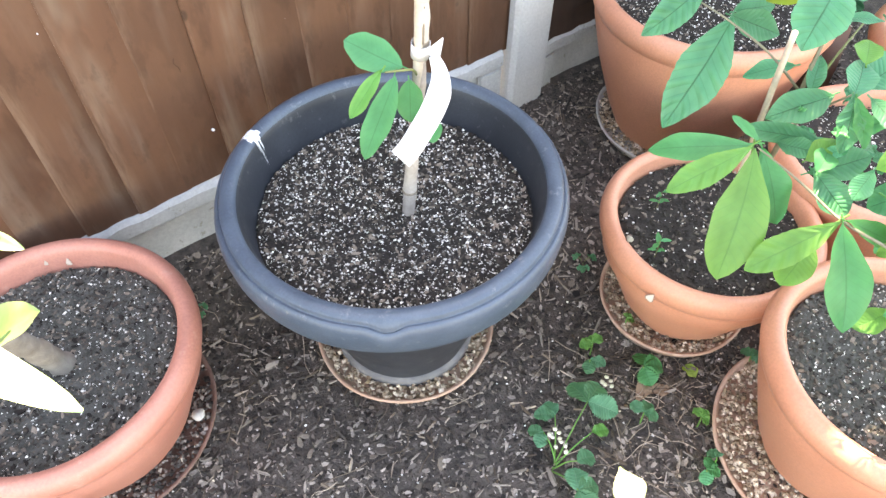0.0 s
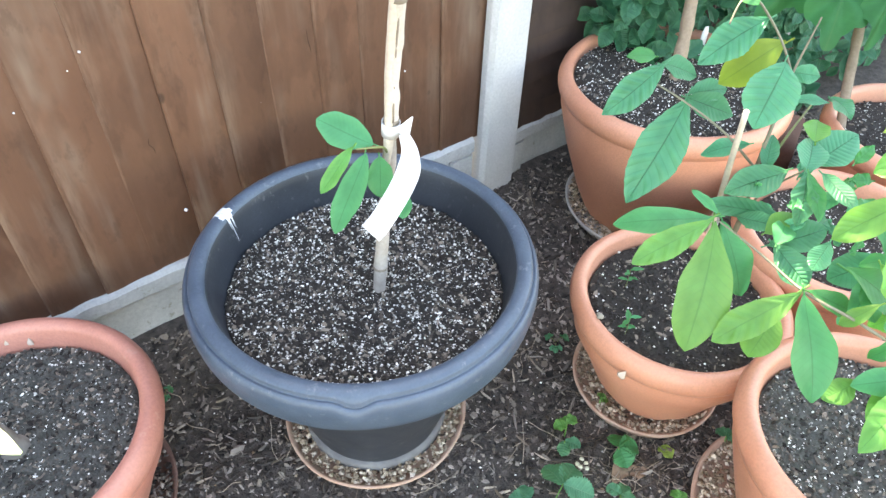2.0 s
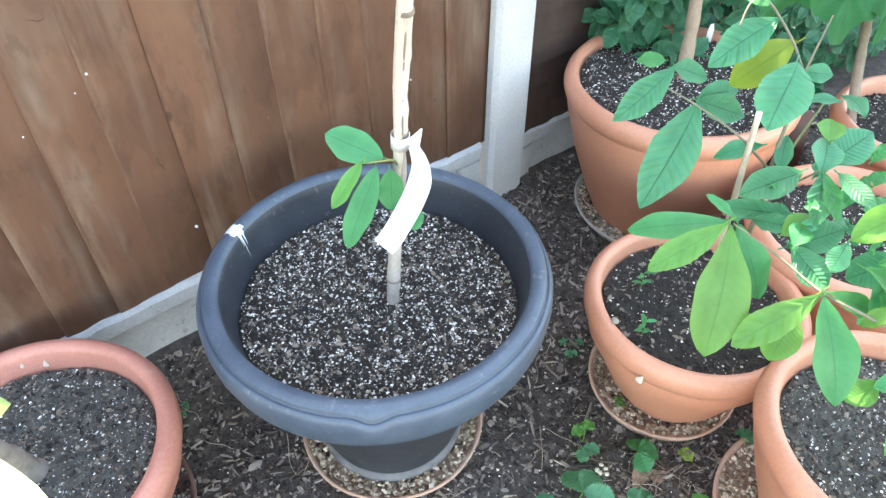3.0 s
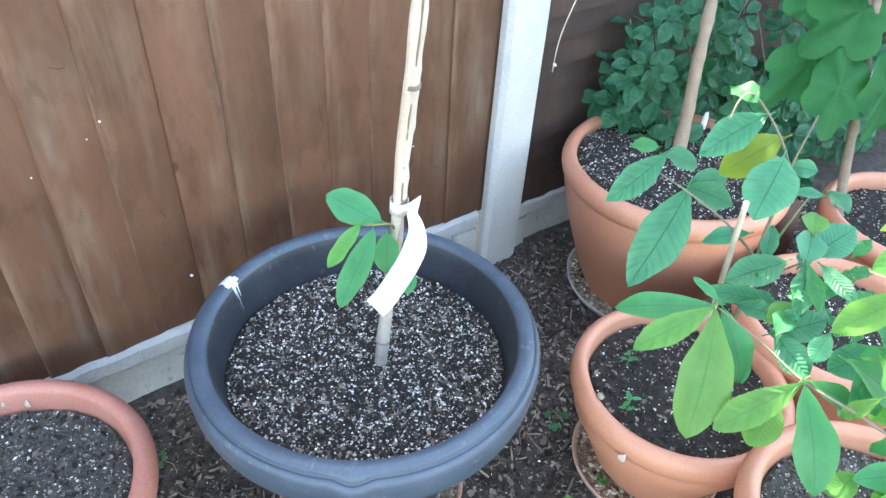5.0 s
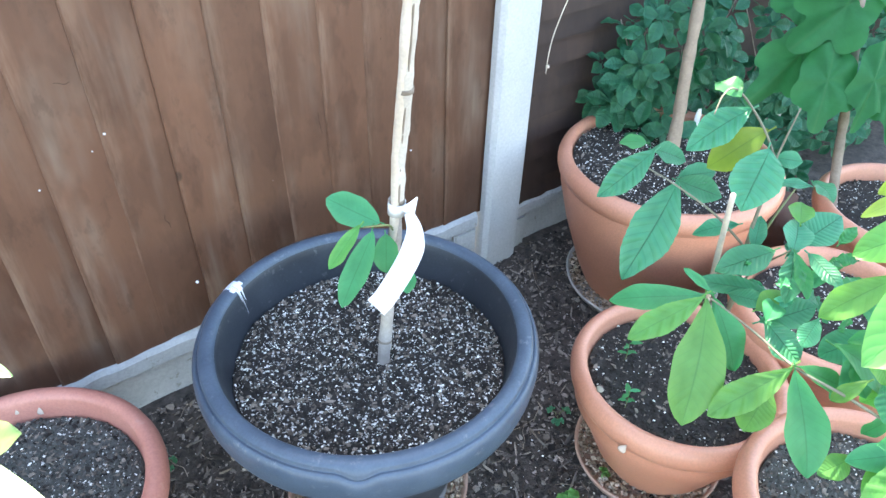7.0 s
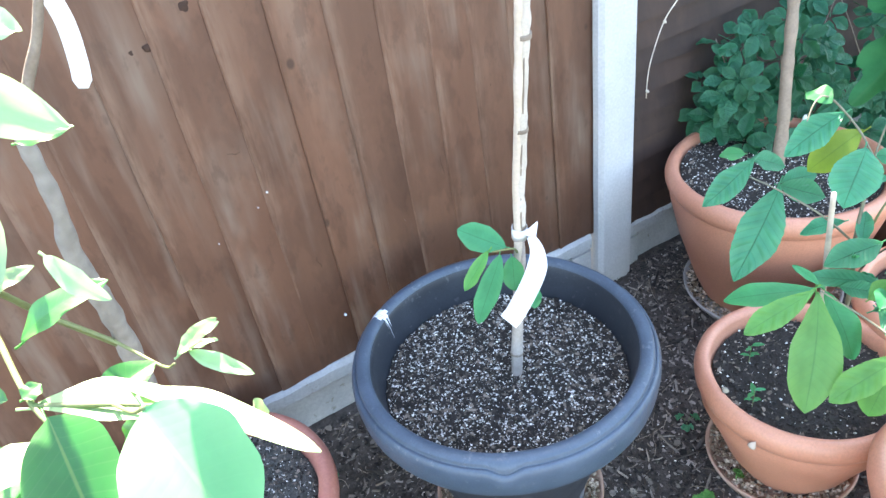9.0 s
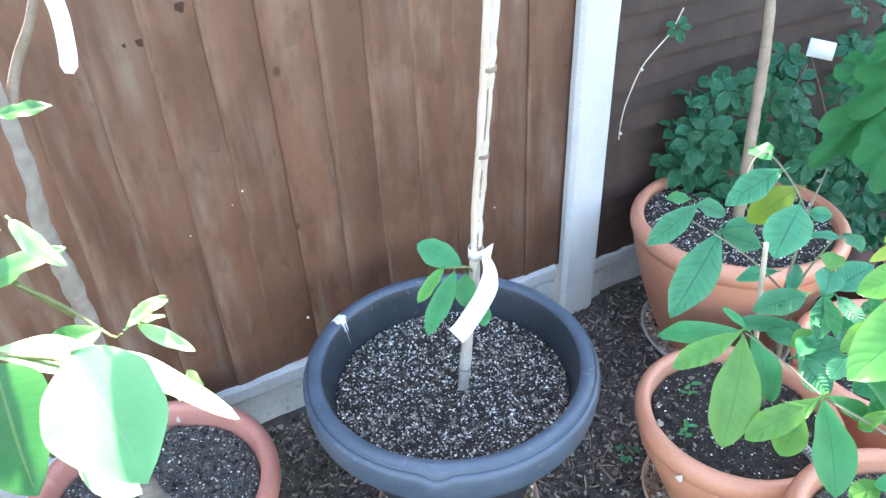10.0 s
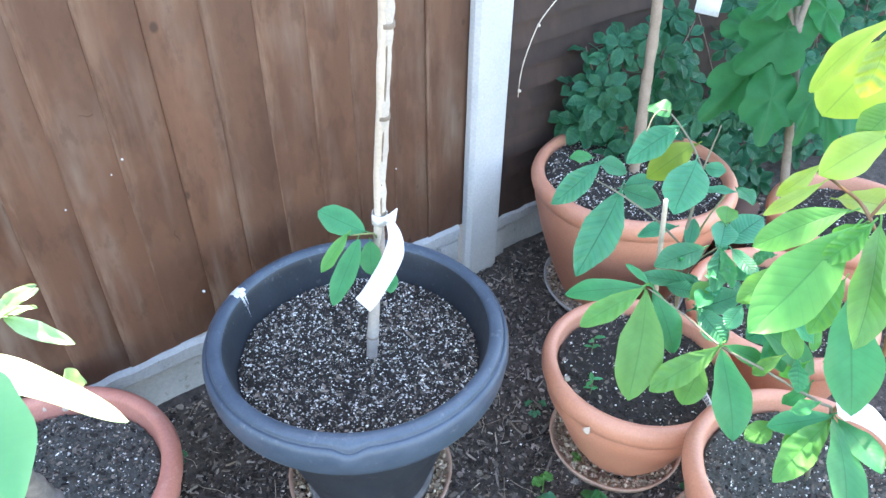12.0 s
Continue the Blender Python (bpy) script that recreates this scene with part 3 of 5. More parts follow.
def saucer(x, y, r, z, seed, label, group="saucers", skin=None):
    top = thing("plant_saucer", label, "saucer", group, at=(x, y, z))
    prof = [(0.002, 0.004), (r * 0.86, 0.004), (r * 0.93, 0.008), (r - 0.006, 0.022), (r - 0.002, 0.026), (r + 0.002, 0.025), (r + 0.001, 0.020), (r * 0.94, 0.0), (0.002, 0.0)]
    part("dish", lathe(bmesh.new(), prof, 64, 0.01, seed), skin or M_SAUCER, top)
    return top


def saucer_grit(x, y, r, inner, z, seed, words="tan grit and pebbles filling a pot saucer", filling=None):
    top = thing("gravel", words, "gravel", "grit in saucers", at=(x, y, z), kind="stuff")
    rng = np.random.default_rng(seed)
    n = int(95000 * (r * r - inner * inner))
    a, d = rng.uniform(0, 6.283, n), np.sqrt(rng.uniform((inner * 0.9) ** 2, (r * 0.965) ** 2, n))
    pts = np.stack([d * np.cos(a), d * np.sin(a), rng.uniform(0.014, 0.023, n)], 1)
    grains("grit", pts, 0.003, 0.0075, filling or M_GRAVEL, top, seed)


def rolled_pot(x, y, base_z, rim_z, ro, ri, rb, label, seed, skin):
    """A plastic pot with a rolled rim, a step under it and a tapering wall with thickness."""
    top = thing("plant_pot", label, "plant pot", "terracotta-coloured pots", at=(x, y, base_z))
    h = rim_z - base_z
    t = ro - ri
    rim = [(ri - 0.004, h - 0.06), (ri, h - 0.012), (ri + 0.15 * t, h - 0.003), (ri + 0.4 * t, h), (ri + 0.65 * t, h - 0.002), (ri + 0.9 * t, h - 0.012), (ro, h - 0.024), (ro - 0.001, h - 0.034), (ro - 0.004, h - 0.043), (ro - 0.0085, h - 0.049), (ro - 0.0105, h - 0.053)]
    k = ro - 0.0112
    wall = [(k - 0.0005, h - 0.047), (k - 0.0008, h - 0.06), (k - 0.004, h - 0.085), (k - 0.3 * (k - rb), h * 0.52), (k - 0.72 * (k - rb), h * 0.2), (rb + 0.007, 0.03), (rb, 0.014), (rb - 0.006, 0.004), (rb - 0.014, 0), (0.002, 0), (0.002, 0.006), (rb - 0.016, 0.006), (ri - 0.012, h - 0.08), (ri - 0.004, h - 0.062)]
    part("rim", lathe(bmesh.new(), rim, 96, 0.012, seed), skin, top)
    part("body", lathe(bmesh.new(), wall, 96, 0.012, seed), skin, top)
    return top


S0 = -0.016


def potted(x, y, rim, ro, ri, rb, rs, seed, soil_drop, words, perlite, bark, skin=None, earth=None, dish=None, words_under="terracotta-coloured plastic saucer of grit under a pot", off=(0.0, 0.0), words_in="tan grit and pebbles filling a pot saucer", filling=None):
    saucer(x + off[0], y + off[1], rs, S0, seed, words_under, skin=dish)
    saucer_grit(x + off[0], y + off[1], rs, rb, S0, seed + 20, words_in, filling)
    pot = rolled_pot(x, y, S0 + 0.006, rim, ro, ri, rb, words, seed, skin or M_TERRA)
    potting_soil(x, y, rim - soil_drop, ri - 0.004, seed + 40, perlite, bark, "dark potting soil with perlite in a terracotta-coloured pot", earth=earth)
    return pot


potted(0.892, 0.119, 0.369, 0.259, 0.226, 0.152, 0.195, 1, 0.018, "large terracotta-coloured plastic pot beside the fence post", 2600, 1200, dish=M_CHALKY, words_under="chalky pale plastic saucer under the large pot")
small_pot = potted(0.485, -0.2715, 0.258, 0.195, 0.165, 0.098, 0.144, 2, 0.032, "small terracotta-coloured plastic pot with a chipped rim", 340, 800, off=(-0.004, 0.014))
red_pot = potted(-0.554, 0.146, 0.257, 0.231, 0.197, 0.143, 0.198, 3, 0.046, "faded reddish plastic pot against the boarded fence", 1700, 2400, M_FADED, M_GREYSOIL, dish=M_DIRTY, words_under="dirty dull red plastic saucer of earth under the faded pot", words_in="dark earth and crumbs filling a pot saucer", filling=M_CHIP)
potted(0.467, -0.641, 0.297, 0.202, 0.169, 0.113, 0.197, 4, 0.037, "terracotta-coloured plastic pot standing in a wide saucer", 1300, 1500, earth=M_GREYSOIL)
potted(0.845, -0.355, 0.285, 0.200, 0.168, 0.125, 0.155, 5, 0.035, "terracotta-coloured plastic pot half hidden under leaves", 900, 400)
potted(1.30, -0.265, 0.285, 0.200, 0.168, 0.125, 0.155, 6, 0.035, "terracotta-coloured plastic pot holding a broad-leaved sapling", 500, 300)


def scar(pot, place, size, turn, label):
    """A small pale torn flake on a pot's skin."""
    bm = bmesh.new()
    bmesh.ops.create_icosphere(bm, subdivisions=2, radius=size)
    for v in bm.verts:
        v.co.x *= 0.75 * (1.0 - 0.8 * v.co.y / size)
        v.co.y *= 1.25
        v.co.z *= 0.16
        v.co *= 1 + 0.3 * noise.noise(v.co * 260)
    rim_ring = [c for c in pot.children if c.name.startswith("rim")][0]
    ob = part("scar", bm, M_PALESCAR, rim_ring, label)
    ob.matrix_local = Matrix.Translation(Vector(place) - pot.location) @ Euler([radians(a) for a in turn]).to_matrix().to_4x4()


scar(small_pot, (0.2925, -0.3165, 0.2225), 0.0085, (80, 20, -75), "pale torn flake on the rim")
scar(red_pot, (-0.474, 0.322, 0.226), 0.006, (75, 0, -25), "pale scratch inside the rim")
scar(red_pot, (-0.506, 0.335, 0.233), 0.004, (75, 0, -15), "pale scratch inside the rim")


def black_planter():
    top = thing("plant_pot", "large black plastic planter with a broad flared rim", "plant pot", at=(0, 0, S0 + 0.006))
    o = -S0 - 0.006
    lining = [(0.2195, 0.335 + o), (0.2235, 0.352 + o), (0.2325, 0.400 + o), (0.2352, 0.4105 + o), (0.2368, 0.4135 + o), (0.2385, 0.4150 + o)]
    rim = [(0.2365, 0.4125 + o), (0.2375, 0.4160 + o), (0.2400, 0.4190 + o), (0.2440, 0.4210 + o), (0.2495, 0.4222 + o), (0.2560, 0.4210 + o), (0.2602, 0.4188 + o), (0.2611, 0.4172 + o), (0.2614, 0.4108 + o), (0.2628, 0.4096 + o), (0.2638, 0.4104 + o), (0.2655, 0.4108 + o), (0.269, 0.4082 + o), (0.2722, 0.400 + o), (0.2728, 0.386 + o), (0.2700, 0.362 + o), (0.2672, 0.3515 + o), (0.2648, 0.348 + o), (0.259, 0.3465 + o), (0.25, 0.352 + o)]
    wall = [(0.249, 0.352 + o), (0.226, 0.346 + o), (0.217, 0.33 + o), (0.126, 0.024), (0.124, 0.004), (0.12, 0), (0.002, 0), (0.002, 0.006), (0.118, 0.008), (0.206, 0.31 + o), (0.2165, 0.332 + o), (0.2195, 0.335 + o)]
    bm = lathe(bmesh.new(), rim, 288, 0.006, 9)
    # moulded notch: the crease dips outwards over a short arc
    a0 = math.atan2(-0.22, -0.151)
    for v in bm.verts:
        r = math.hypot(v.co.x, v.co.y)
        d = abs((math.atan2(v.co.y, v.co.x) - a0 + math.pi) % (2 * math.pi) - math.pi) / 0.125
        if d < 1 and r > 0.2545 and v.co.z > 0.383 + o:
            k = 0.5 + 0.5 * math.cos(math.pi * d)
            push = 0.006 * k if r < 0.2632 else 0.0035 * k
            v.co.x *= 1 + push / r
            v.co.y *= 1 + push / r
            if r > 0.259:
                v.co.z -= 0.008 * k if r < 0.27 else 0.006 * k
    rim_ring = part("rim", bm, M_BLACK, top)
    # lining coloured darker than the rim to stand in for shade inside
    part("lining", lathe(bmesh.new(), lining, 288, 0.006, 9), M_BLACKWALL, top, "inner wall, darker with shade in its colour")
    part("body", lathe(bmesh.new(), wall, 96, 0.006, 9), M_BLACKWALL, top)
    foot = [(0.1275, 0.03), (0.1335, 0.027), (0.135, 0.022), (0.134, 0.004), (0.126, 0.002), (0.1255, 0.02), (0.1275, 0.03)]
    part("foot_ring", lathe(bmesh.new(), foot, 96, 0.006, 9), M_DUST, top, "dusty grey foot ring")
    # dried white splash across the rim
    rng = random.Random(3)
    bm = bmesh.new()
    a0 = math.atan2(0.213, -0.138)
    prof = [(0.2262, 0.37), (0.2308, 0.395), (0.2362, 0.4150), (0.2398, 0.4202), (0.2475, 0.4232), (0.2568, 0.4222), (0.2628, 0.4165)]
    for lane in range(9):
        a = a0 + (lane - 4) * 0.0125
        first = 2 if abs(lane - 4) < 3 else 3
        if lane in (3, 5, 6):
            first = 0 if lane == 5 else 1
        last = 6 if lane not in (0, 8) else 4
        wdt = 0.0068 if lane not in (5, 6) else 0.005
        prev = None
        for r, z in prof[first:last + 1]:
            k = 0.25 if z < 0.4 else 1.0
            row = [bm.verts.new((r * math.cos(a + s * wdt * k + rng.uniform(-0.002, 0.002)), r * math.sin(a + s * wdt * k), z + o)) for s in (-1, 1)]
            if prev:
                bm.faces.new((prev[0], prev[1], row[1], row[0]))
            prev = row
    part("splash", bm, M_SPLASH, rim_ring, "dried white paint-like splash")


saucer(0, 0, 0.172, S0, 11, "terracotta-coloured plastic saucer of grit under the black planter")
saucer_grit(0, 0, 0.172, 0.13, S0, 31)
black_planter()
potting_soil(0, 0, 0.345, 0.2215, 70, 8000, 3200, "dark potting soil thick with white perlite in the black planter", 0.0034, M_PLANTERSOIL)

# ---- young tree in the black planter ----
tree = Plant("sapling", "grafted sapling with a pale stem and few leaves", "sapling", (0.017, -0.02, 0.34), point=0.62, widest=0.54)
tree.stem([(0.017, -0.02, 0.33), (0.0262, -0.0168, 0.40), (0.0437, -0.0106, 0.50), (0.058, -0.005, 0.58), (0.066, 0.0, 0.64)], 0.0105, 0.0095, M_YOUNGBARK, "trunk", 0.2, 14)
tree.stem([(0.0253, -0.0171, 0.395), (0.0258, -0.0169, 0.399)], 0.0118, 0.0118, M_BARK, "node", 0, 14)
tree.stem([(0.066, -0.002, 0.628), (0.066, -0.006, 0.66), (0.062, -0.016, 0.72), (0.0625, -0.026, 0.78), (0.056, -0.044, 0.84), (0.054, -0.056, 0.90), (0.050, -0.074, 0.97), (0.046, -0.089, 1.04), (0.036, -0.13, 1.25)], 0.0098, 0.0088, M_PALEBARK, "trunk", 0.3, 14, "pale peeling upper stem")
for q in ((0.066, -0.003, 0.645), (0.0565, -0.043, 0.835), (0.0495, -0.076, 0.98)):
    tree.stem([q, (q[0] - 0.0004, q[1] - 0.0013, q[2] + 0.006)], 0.0112, 0.0108, M_BARK, "node", 0, 14)

cane_top = thing("support_cane", "split pale bamboo cane tied to the sapling", "cane", at=(0.0335, -0.0075, 0.34))
part("cane", tube(bmesh.new(), [(0.004, 0.006, -0.01), (0.012, 0.004, 0.12), (0.02, 0.0, 0.24), (0.025, 0.0, 0.30), (0.023, -0.012, 0.40), (0.017, -0.037, 0.50), (0.010, -0.066, 0.63), (0.004, -0.085, 0.72), (-0.006, -0.12, 0.9)], 0.0068, 0.0062, 10, 6, 0.25), M_CANE, cane_top)
part("cane_edge", tube(bmesh.new(), [(0.0275, -0.007, 0.31), (0.0265, -0.018, 0.40), (0.0205, -0.043, 0.50), (0.0135, -0.072, 0.63), (0.0, -0.12, 0.88)], 0.0015, 0.0012, 6, 6, 0.5), M_BARK, cane_top)


def strip_label(name, words, path, width, across, at=(0, 0, 0), ink=None, slim=0.0):
    """A thin bent plastic strip along a path, with thickness."""
    top = thing(name, words, "plant label", "plant labels", at=at)
    pts = smooth_points(path, 6)
    bm = bmesh.new()
    rows = []
    o = Vector(at)
    n = len(pts)
    for i, q in enumerate(pts):
        way = (pts[min(i + 1, n - 1)] - pts[max(i - 1, 0)]).normalized()
        side = Vector(across)
        side = (side - way * side.dot(way)).normalized()
        up = side.cross(way) * 0.0005
        w = width * (1 if i < n - 3 else (n - i) / 4 + 0.25) / 2
        if slim:
            w = 0.5 * width * min(1.0, 0.42 + (n - 1 - i) / (slim * n))
        rows.append([bm.verts.new(q - o + s * side * w + k * up) for s, k in ((-1, 1), (1, 1), (1, -1), (-1, -1))])
    for a, b in zip(rows, rows[1:]):
        for k in range(4):
            bm.faces.new((a[k], a[(k + 1) % 4], b[(k + 1) % 4], b[k]))
    bm.faces.new(rows[0][::-1])
    bm.faces.new(rows[-1])
    strip = part("strip", bm, M_LABEL, top)
    for line in range(3 if ink else 0):
        first, last = (int(f * n) for f in ink)
        bars = bmesh.new()
        for i in range(first + line % 2, last, 2):
            way = (pts[i + 1] - pts[i - 1]).normalized()
            side = Vector(across)
            side = (side - way * side.dot(way)).normalized()
            up = side.cross(way)
            mid = pts[i] - o + side * width * 0.24 * (line - 1)
            quad = [[bars.verts.new(mid + way * a * 0.0026 + side * b * width * 0.06 + up * (h * face)) for a, b in ((-1, -1), (1, -1), (1, 1), (-1, 1))] for face in (1, -1) for h in (0.0011,)]
            bars.faces.new(quad[0])
            bars.faces.new(quad[1][::-1])
            for k in range(4):
                bars.faces.new((quad[0][k], quad[1][k], quad[1][(k + 1) % 4], quad[0][(k + 1) % 4]))
        part("print_line", bars, M_INK, strip, "dark unreadable print", smooth=False)
    return top


# tag looped round the sapling: the loop, its spike and the hanging strip
tag = strip_label("plant_label", "white plastic tag looped round the sapling's stem", [(0.066, -0.032, 0.640), (0.063, -0.050, 0.623), (0.052, -0.063, 0.605), (0.033, -0.071, 0.586), (0.009, -0.076, 0.565), (-0.009, -0.078, 0.549), (-0.022, -0.077, 0.539)][::-1], 0.032, (0.72, -0.62, -0.3), (0.065, -0.001, 0.64), slim=0.55)
bm = lathe(bmesh.new(), [(0.0122, -0.011), (0.0129, -0.0112), (0.0131, 0.0112), (0.0124, 0.011), (0.0122, -0.011)], 24)
ring = part("loop", bm, M_LABEL, tag)
ring.matrix_local = pose(-0.002, -0.004, -0.004, 8, 0, 0)
bm = bmesh.new()
v = [bm.verts.new(q) for q in ((-0.004, -0.020, 0.004), (0.019, -0.026, 0.018), (0.007, -0.031, -0.016), (-0.004, -0.0215, 0.003), (0.019, -0.0275, 0.0165), (0.007, -0.0325, -0.0175))]
for f in ((0, 1, 2), (5, 4, 3), (0, 3, 4, 1), (1, 4, 5, 2), (2, 5, 3, 0)):
    bm.faces.new([v[i] for i in f])
part("spike", bm, M_LABEL, tag, smooth=False)

# leaves at the sapling's foot
tree.stem([(0.058, -0.006, 0.59), (0.045, -0.014, 0.615), (0.03, -0.014, 0.622), (0.005, -0.008, 0.626)], 0.002, 0.0013, M_TWIG, "shoot", 0.1)
tree.leaf((0.033, -0.008, 0.623), (-0.016, 0.061, 0.646), 0.053, mid_green, sag=0.08)
tree.leaf((0.003, -0.002, 0.627), (-0.058, -0.009, 0.582), 0.026, light_green, sag=0.08)
tree.leaf((0.014, -0.014, 0.620), (-0.063, -0.055, 0.544), 0.041, mid_green, sag=0.08)
tree.leaf((0.029, -0.026, 0.615), (0.008, -0.061, 0.578), 0.039, mid_green)
tree.leaf((0.062, -0.033, 0.547), (0.042, -0.060, 0.521), 0.029, mid_green)

# the whole leans a little with its tag and cane
for ob in (tree.top, cane_top, tag):
    ob.location += Vector((-0.004, 0.003, -0.008))

# ---- rough-leaved shrub in the small pot ----
shrub = Plant("potted_shrub", "young shrub with dark wrinkled leaves in the small pot", "shrub", (0.56, -0.27, 0.22))
shrub.stem([(0.56, -0.27, 0.21), (0.50, -0.31, 0.42), (0.44, -0.335, 0.56), (0.419, -0.339, 0.624), (0.438, -0.330, 0.69), (0.449, -0.324, 0.732), (0.473, -0.321, 0.80)], 0.0046, 0.0009, M_STALK, "stem", 0.25)
shrub.stem([(0.449, -0.324, 0.732), (0.440, -0.300, 0.77), (0.424, -0.272, 0.806), (0.405, -0.262, 0.822), (0.385, -0.262, 0.818), (0.366, -0.268, 0.80)], 0.0017, 0.0010, M_STALK, "shoot", 0.1)
shrub.stem([(0.428, -0.336, 0.60), (0.385, -0.30, 0.655), (0.35, -0.255, 0.69), (0.318, -0.225, 0.715)], 0.0018, 0.0011, M_STALK, "shoot", 0.1)
shrub.stem([(0.47, -0.325, 0.50), (0.43, -0.36, 0.58), (0.415, -0.40, 0.645)], 0.0022, 0.0013, M_STALK, "shoot", 0.1)
shrub.stem([(0.43, -0.345, 0.60), (0.47, -0.34, 0.64), (0.53, -0.33, 0.665)], 0.0022, 0.0012, M_TWIG, "shoot", 0.1)
shrub.leaf((0.358, -0.246, 0.693), (0.254, -0.269, 0.580), 0.070, dark_green, corr=0.003)
shrub.leaf((0.328, -0.222, 0.738), (0.246, -0.206, 0.689), 0.043, dark_green, corr=0.004)
shrub.leaf((0.333, -0.213, 0.734), (0.367, -0.247, 0.724), 0.038, dark_green, sag=0.1)
shrub.leaf((0.323, -0.209, 0.746), (0.295, -0.190, 0.749), 0.023, mid_green, sag=0.3)
shrub.leaf((0.432, -0.280, 0.793), (0.355, -0.249, 0.746), 0.050, dark_green, corr=0.003)
shrub.leaf((0.446, -0.304, 0.768), (0.401, -0.255, 0.703), 0.057, olive_green)
shrub.leaf((0.436, -0.316, 0.751), (0.369, -0.344, 0.696), 0.074, dark_green, corr=0.002)
shrub.leaf((0.413, -0.231, 0.817), (0.405, -0.272, 0.824), 0.042, mid_green, sag=0.25)
shrub.leaf((0.458, -0.319, 0.730), (0.476, -0.347, 0.733), 0.028, dark_green)
shrub.leaf((0.380, -0.232, 0.678), (0.420, -0.285, 0.664), 0.044, dark_green)
shrub.leaf((0.391, -0.228, 0.677), (0.432, -0.256, 0.688), 0.038, dark_green)
shrub.leaf((0.420, -0.318, 0.636), (0.378, -0.278, 0.615), 0.028, dark_green, sag=0.2)
shrub.leaf((0.406, -0.384, 0.640), (0.330, -0.355, 0.621), 0.048, dark_green)
shrub.leaf((0.408, -0.405, 0.648), (0.367, -0.441, 0.608), 0.040, dark_green, corr=0.0015)
shrub.leaf((0.410, -0.409, 0.648), (0.390, -0.453, 0.612), 0.025, mid_green, corr=0.001)
shrub.leaf((0.417, -0.403, 0.643), (0.452, -0.380, 0.670), 0.049, dark_green)
shrub.leaf((0.419, -0.419, 0.652), (0.394, -0.482, 0.652), 0.026, dark_green)
shrub.leaf((0.457, -0.394, 0.630), (0.514, -0.407, 0.666), 0.055, dark_green)
shrub.leaf((0.461, -0.321, 0.692), (0.491, -0.365, 0.701), 0.018, dark_green, sag=0.15)
shrub.leaf((0.492, -0.363, 0.704), (0.484, -0.400, 0.703), 0.034, dark_green, sag=0.3)
shrub.leaf((0.442, -0.388, 0.670), (0.469, -0.368, 0.684), 0.038, light_green)
shrub.leaf((0.404, -0.358, 0.622), (0.443, -0.336, 0.653), 0.026, dark_green)
shrub.leaf((0.389, -0.408, 0.587), (0.337, -0.322, 0.585), 0.033, dark_green)
shrub.leaf((0.354, -0.410, 0.579), (0.384, -0.422, 0.605), 0.031, light_green, sag=0.3)
shrub.leaf((0.343, -0.434, 0.584), (0.377, -0.421, 0.599), 0.034, mid_green, sag=0.3)
shrub.leaf((0.349, -0.370, 0.582), (0.367, -0.418, 0.589), 0.029, dark_green)

# crumpled young leaves crowding the shrub's middle
crowd = random.Random(17)
for k in range(20):
    q = Vector((crowd.gauss(0.425, 0.032), crowd.gauss(-0.425, 0.035), crowd.gauss(0.605, 0.03)))
    way = Vector((crowd.uniform(-0.9, 0.4), crowd.uniform(-0.9, 0.7), crowd.uniform(-0.8, 0.3))).normalized() * crowd.uniform(0.026, 0.048)
    shrub.leaf(q, q + way, way.length * crowd.uniform(0.5, 0.75), crowd.choice((dark_green, mid_green, mid_green)), sag=crowd.uniform(0.1, 0.45), corr=0.0008, wave=0.004, fold=crowd.uniform(0.1, 0.6))

shrub_cane = thing("support_cane", "pale bamboo cane standing in the small pot", "cane", at=(0.52, -0.273, 0.225))
part("cane", tube(bmesh.new(), [(0.004, 0.001, -0.02), (-0.06, -0.02, 0.18), (-0.12, -0.04, 0.37), (-0.156, -0.053, 0.486)], 0.0047, 0.0038, 10, 6, 0.08), M_CANE, shrub_cane)

# ---- big-leaved plant in the pot with the wide saucer ----
pawpaw = Plant("potted_plant", "leafy young plant with long pale green leaves", "plant", (0.49, -0.63, 0.26), point=0.74, widest=0.59)
pawpaw.stem([(0.49, -0.63, 0.25), (0.45, -0.632, 0.36), (0.419, -0.635, 0.483), (0.40, -0.622, 0.505), (0.371, -0.597, 0.529), (0.345, -0.545, 0.549), (0.330, -0.490, 0.556), (0.328, -0.435, 0.568), (0.312, -0.395, 0.588), (0.294, -0.374, 0.606)], 0.0032, 0.0009, M_STALK, "stem", 0.3)
pawpaw.stem([(0.419, -0.635, 0.483), (0.42, -0.66, 0.60), (0.37, -0.645, 0.74), (0.312, -0.609, 0.856), (0.36, -0.55, 0.85), (0.390, -0.513, 0.839)], 0.0032, 0.0016, M_REDTWIG, "shoot", 0.15)
pawpaw.stem([(0.312, -0.609, 0.856), (0.36, -0.62, 0.93), (0.40, -0.60, 1.02)], 0.002, 0.0014, M_REDTWIG, "shoot", 0.1)
pawpaw.leaf((0.290, -0.372, 0.605), (0.211, -0.443, 0.471), 0.078, light_green, seed=1)
pawpaw.leaf((0.315, -0.372, 0.592), (0.313, -0.436, 0.506), 0.054, mid_green, wave=0.004)
pawpaw.leaf((0.292, -0.368, 0.610), (0.220, -0.274, 0.568), 0.041, mid_green)
pawpaw.leaf((0.286, -0.370, 0.611), (0.194, -0.339, 0.559), 0.040, light_green, corr=0.002)
pawpaw.leaf((0.300, -0.372, 0.608), (0.285, -0.336, 0.634), 0.013, mid_green)
pawpaw.leaf((0.325, -0.496, 0.560), (0.268, -0.582, 0.481), 0.074, mid_green)
